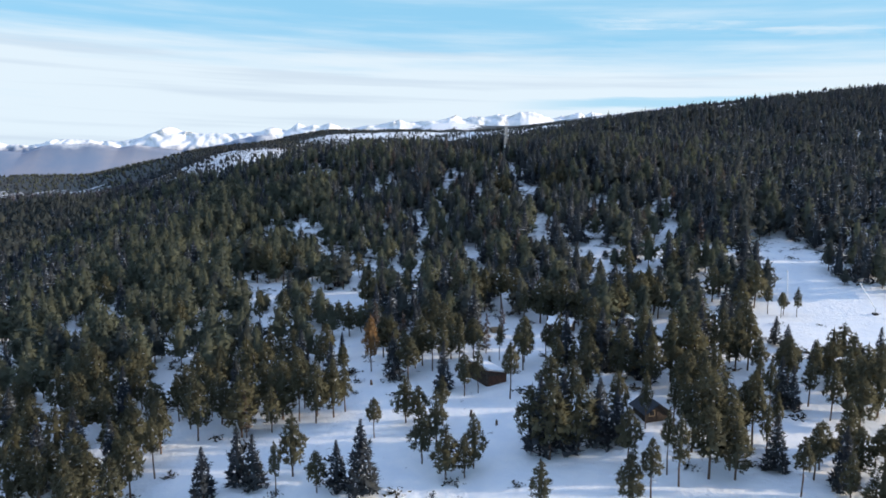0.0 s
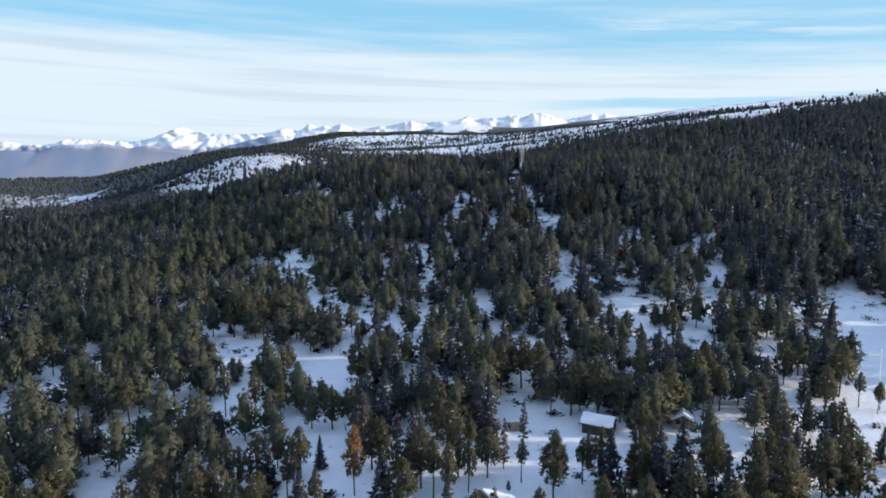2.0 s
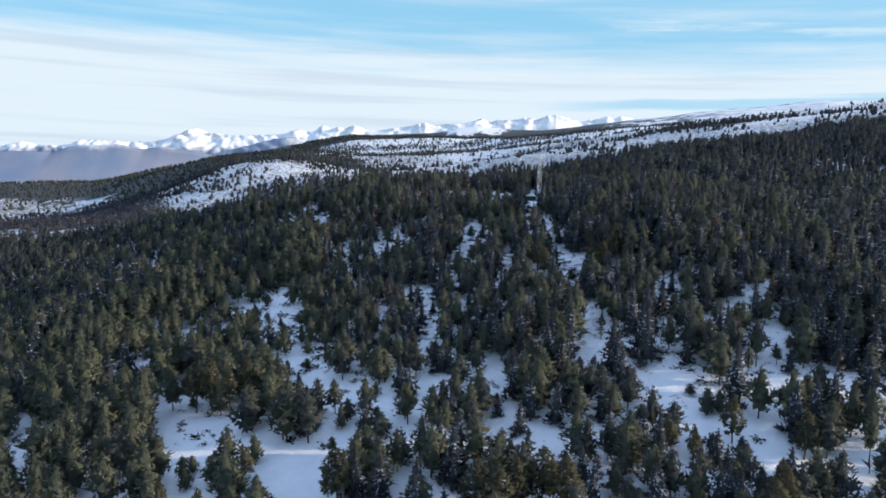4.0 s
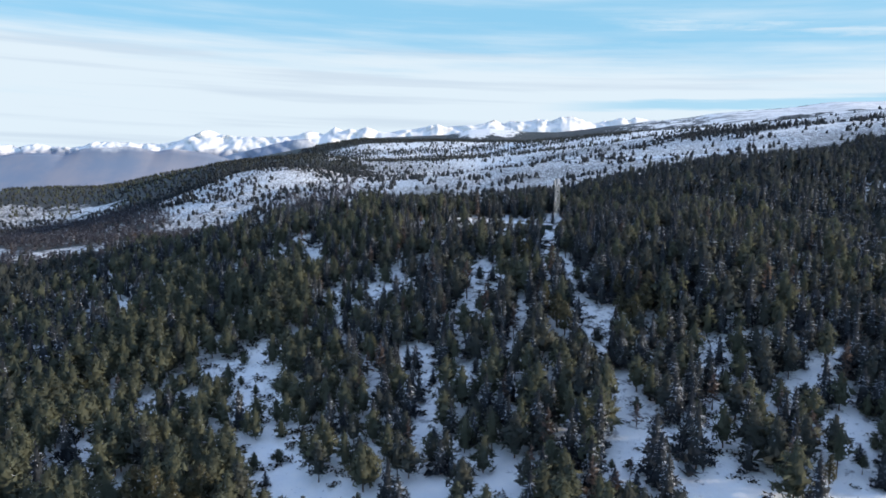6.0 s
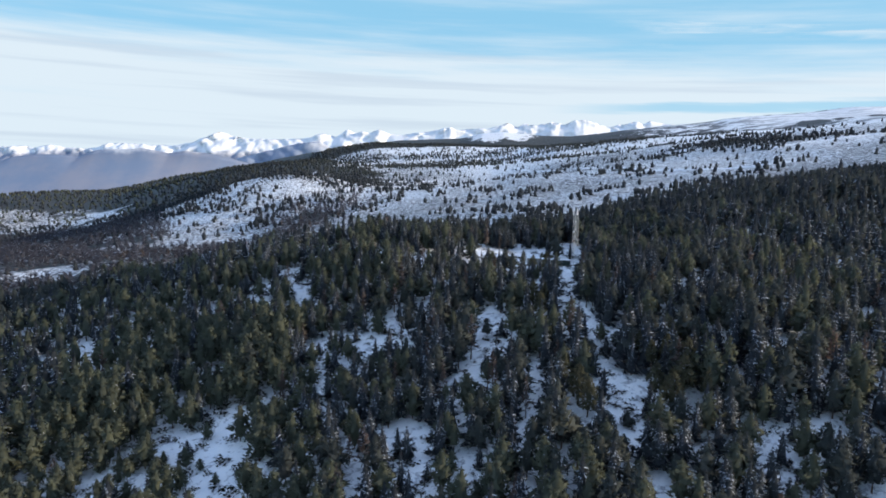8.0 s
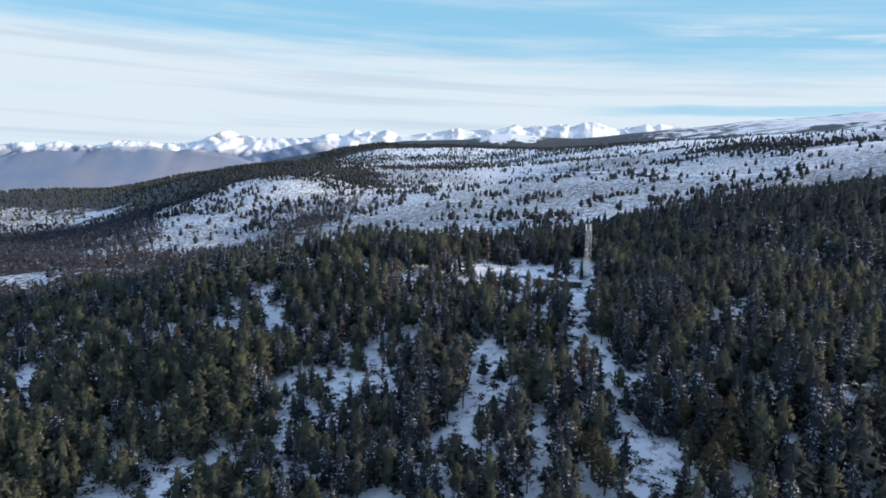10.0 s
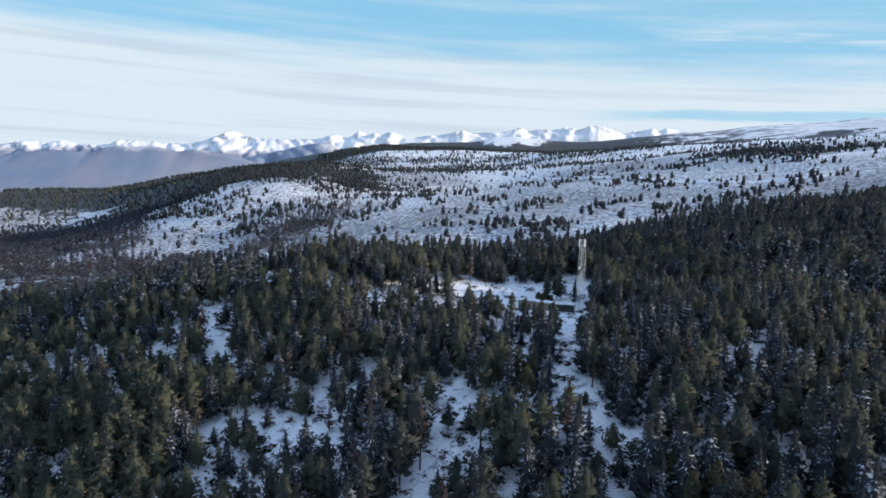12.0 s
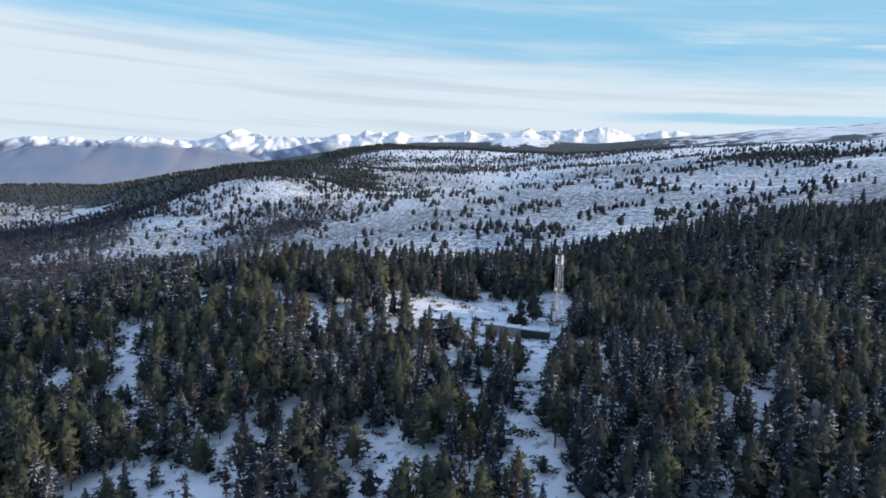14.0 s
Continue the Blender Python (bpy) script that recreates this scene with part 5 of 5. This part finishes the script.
for i in range(5):
    for j in range(3):
        part("plank", boxes((0, -0.5 + j * 0.5, 0.1 + i * 0.2, 2.4, 0.46, 0.17), bevel=0.01), PALEWOOD, crate)


def container(x, y, turn, w_, d_, tall_, wall, text, ribs=0):
    """A site shelter: ribbed box, door, corner posts and snow on top."""
    top = stand("shelter", text, "shelter", x, y, turn, "shelters by the mast")
    part("body", boxes((0, 0, 0, w_, d_, tall_), bevel=0.03), wall, top)
    part("roof", boxes((0, 0, tall_ + 0.002, w_ + 0.16, d_ + 0.16, 0.12), bevel=0.02), GREYMETAL, top)
    part("snow_cover", boxes((0, 0, tall_ + 0.124, w_ + 0.1, d_ + 0.1, 0.2), bevel=0.07), ROOFSNOW, top, "snow on the roof")
    part("door", boxes((w_ * 0.22, -d_ / 2 - 0.035, 0.15, 0.85, 0.05, min(1.95, tall_ - 0.3)), bevel=0.01), wall, top)
    for i in range(ribs):
        part("rib", boxes((-w_ / 2 + (i + 0.5) * w_ / ribs, -d_ / 2 - 0.02, 0.1, 0.09, 0.03, tall_ - 0.2)), wall, top)
    for sx in (-1, 1):
        part("corner_post", boxes((sx * (w_ / 2 - 0.06), -d_ / 2 - 0.04, 0, 0.14, 0.06, tall_)), wall, top)
    return top


container(17.1, 356.0, -9, 4.3, 2.6, 2.25, GREYMETAL, "long grey sheet-metal shelter with a snowy roof", 10)
container(21.1, 355.2, -10, 3.5, 2.5, 2.05, GREYMETAL, "pale grey sheet-metal shelter with a snowy roof", 7)
container(24.75, 354.1, -12, 3.6, 2.4, 1.85, GREENMETAL, "dark green steel container with snow on top", 10)
container(27.95, 353.2, -14, 2.4, 2.2, 1.75, GREENMETAL, "small dark green equipment cabinet under snow", 5)


def mast(x, y, tall_):
    """A lattice mast with panel aerials, a ladder and a mast-foot box."""
    top = stand("radio_mast", "galvanised steel lattice mast with white panel aerials", "mast", x, y, 24)
    half = lambda z: 0.78 - 0.24 * z / tall_
    corners = ((-1, -1), (1, -1), (1, 1), (-1, 1))
    for sx, sy in corners:
        part("leg", bar(bmesh.new(), (sx * half(0), sy * half(0), -0.3), (sx * half(tall_), sy * half(tall_), tall_), 0.042), STEEL, top)
    bays = 15
    for i in range(bays):
        z0, z1 = i * tall_ / bays, (i + 1) * tall_ / bays
        bm = bmesh.new()
        for k in range(4):
            a, b = corners[k], corners[(k + 1) % 4]
            if i % 2:
                a, b = b, a
            bar(bm, (a[0] * half(z0), a[1] * half(z0), z0), (b[0] * half(z1), b[1] * half(z1), z1), 0.030, 4)
            bar(bm, (a[0] * half(z1), a[1] * half(z1), z1), (b[0] * half(z1), b[1] * half(z1), z1), 0.016, 4)
        part("brace", bm, STEEL, top)
    part("ladder", boxes((-0.14, half(0) * 0.6, 0, 0.03, 0.03, tall_ - 1), (0.14, half(0) * 0.6, 0, 0.03, 0.03, tall_ - 1), *[(0, half(0) * 0.6, 0.6 * i, 0.28, 0.02, 0.02) for i in range(1, 30)]), STEEL, top)
    for k in range(3):
        a = k * 2.094 + 0.5
        aerial = part("panel_aerial", boxes((math.cos(a) * 0.85, math.sin(a) * 0.85, tall_ - 1.7, 0.30, 0.26, 1.9), bevel=0.05), WHITE, top, "white panel aerial")
        for rise in (1.3, 0.4):
            part("bracket", bar(bmesh.new(), (math.cos(a) * 0.3, math.sin(a) * 0.3, tall_ - rise), (math.cos(a) * 0.72, math.sin(a) * 0.72, tall_ - rise), 0.04), STEEL, aerial)
    dish = bmesh.new()
    bmesh.ops.create_cone(dish, cap_ends=True, segments=18, radius1=0.34, radius2=0.22, depth=0.25, matrix=Matrix.Translation((-0.75, -0.3, tall_ * 0.62)) @ Matrix.Rotation(radians(90), 4, "Y"))
    part("dish_aerial", dish, WHITE, top, "white dish aerial")
    part("lamp_arm", bar(bmesh.new(), (0.4, -0.4, tall_ * 0.62), (1.4, -0.6, tall_ * 0.62), 0.03), STEEL, top)
    part("base_box", boxes((-0.75, -0.5, 4.6, 0.5, 0.35, 1.9), bevel=0.03), WHITE, top, "white equipment box on the mast")
    part("lightning_rod", bar(bmesh.new(), (0, 0, tall_ - 0.3), (0, 0, tall_ + 1.1), 0.02), STEEL, top)
    part("footing", boxes((0, 0, -0.4, 1.9, 1.9, 0.6), bevel=0.04), GREYMETAL, top, "concrete footing")


mast(30.4, 352.0, 18.8)


def lance(x, y, turn, lean):
    """A snow lance: slender tube on a swivel base."""
    top = stand("snow_lance", "slender white snow-making lance on a steel base", "snow gun", x, y, turn, "snow lances by the ski run")
    part("base", boxes((0, 0, 0, 0.9, 0.9, 0.5), bevel=0.05), BLACK, top, "dark base")
    part("mount", bar(bmesh.new(), (0, 0, 0.4), (0, 0, 1.5), 0.12, 8), STEEL, top)
    tip = (-math.sin(lean) * 6.6, 0, 1.3 + math.cos(lean) * 6.0)
    part("tube", bar(bmesh.new(), (0, 0, 1.3), tip, 0.09, 8), WHITE, top, "white tube")
    part("nozzle_head", bar(bmesh.new(), tip, (tip[0] - 0.2, 0, tip[2] + 0.35), 0.16, 8), STEEL, top)
    part("hose", bar(bmesh.new(), (0.1, 0.2, 0.2), (1.6, 0.5, 0.15), 0.06), BLACK, top)


lance(88.4, 137.0, 0, 0.55)
lance(75.4, 147.8, 10, 0.06)

for x, y, s in ((-13.7, 112.6, 1.0), (3.0, 96.3, 1.1), (6.6, 92.9, 0.9), (-2.6, 110.3, 0.8)):
    stump = bmesh.new()
    bmesh.ops.create_cone(stump, cap_ends=True, segments=9, radius1=0.24 * s, radius2=0.15 * s, depth=1.2 * s, matrix=Matrix.Translation((0, 0, 0.4 * s)))
    for v in stump.verts:
        v.co.x += 0.06 * math.sin(v.co.z * 5 + v.co.y * 9)
    me = bpy.data.meshes.new("tree_stump")
    stump.to_mesh(me)
    me.materials.append(BARK)
    ob = tagged(new("tree_stump", me), "dark weathered tree stump standing in snow", "stump", "stumps in the clearing")
    ob.matrix_basis = pose(x, y, float(height(x, y)) - 0.1, 4, 0, x * 30)


# young pines behind the shelters
for x, y, tall in ((20.4, 362.2, 3.4), (22.0, 361.6, 4.0), (23.6, 361.2, 3.0), (21.2, 363.0, 2.8)):
    plant("pine", x, y, tall)

pole = stand("utility_pole", "slim weathered grey pole beside the snowy clearing", "pole", 5.4, 378.5, 0)
part("post", bar(bmesh.new(), (0, 0, -0.3), (0, 0, 8.6), 0.10, 8), DARKWOOD, pole)
part("cap", bar(bmesh.new(), (0, 0, 8.6), (0, 0, 8.75), 0.14, 8), STEEL, pole)
part("crossarm", boxes((0, 0, 7.8, 1.1, 0.1, 0.12), bevel=0.01), DARKWOOD, pole)


def boulder(x, y, size, seed):
    """A weathered rock half sunk in snow."""
    g = random.Random(seed)
    bm = bmesh.new()
    bmesh.ops.create_icosphere(bm, subdivisions=3, radius=1)
    phase = [g.uniform(0, 6) for _ in range(3)]
    for v in bm.verts:
        k = 1 + 0.16 * math.sin(v.co.x * 4 + phase[0]) + 0.14 * math.sin(v.co.y * 5 + phase[1]) + 0.12 * math.sin(v.co.z * 6 + v.co.x * 3 + phase[2])
        v.co = Vector((v.co.x * k * size, v.co.y * k * size * 0.8, v.co.z * k * size * 0.55))
    me = bpy.data.meshes.new("boulder")
    bm.to_mesh(me)
    bm.free()
    me.materials.append(ROCK)
    ob = tagged(new("boulder", me), "tan weathered boulder half sunk in snow", "rock")
    ob.matrix_basis = pose(x, y, float(height(x, y)) + 0.1, 0, 0, seed * 40)


boulder(50.3, 82.7, 1.5, 3)
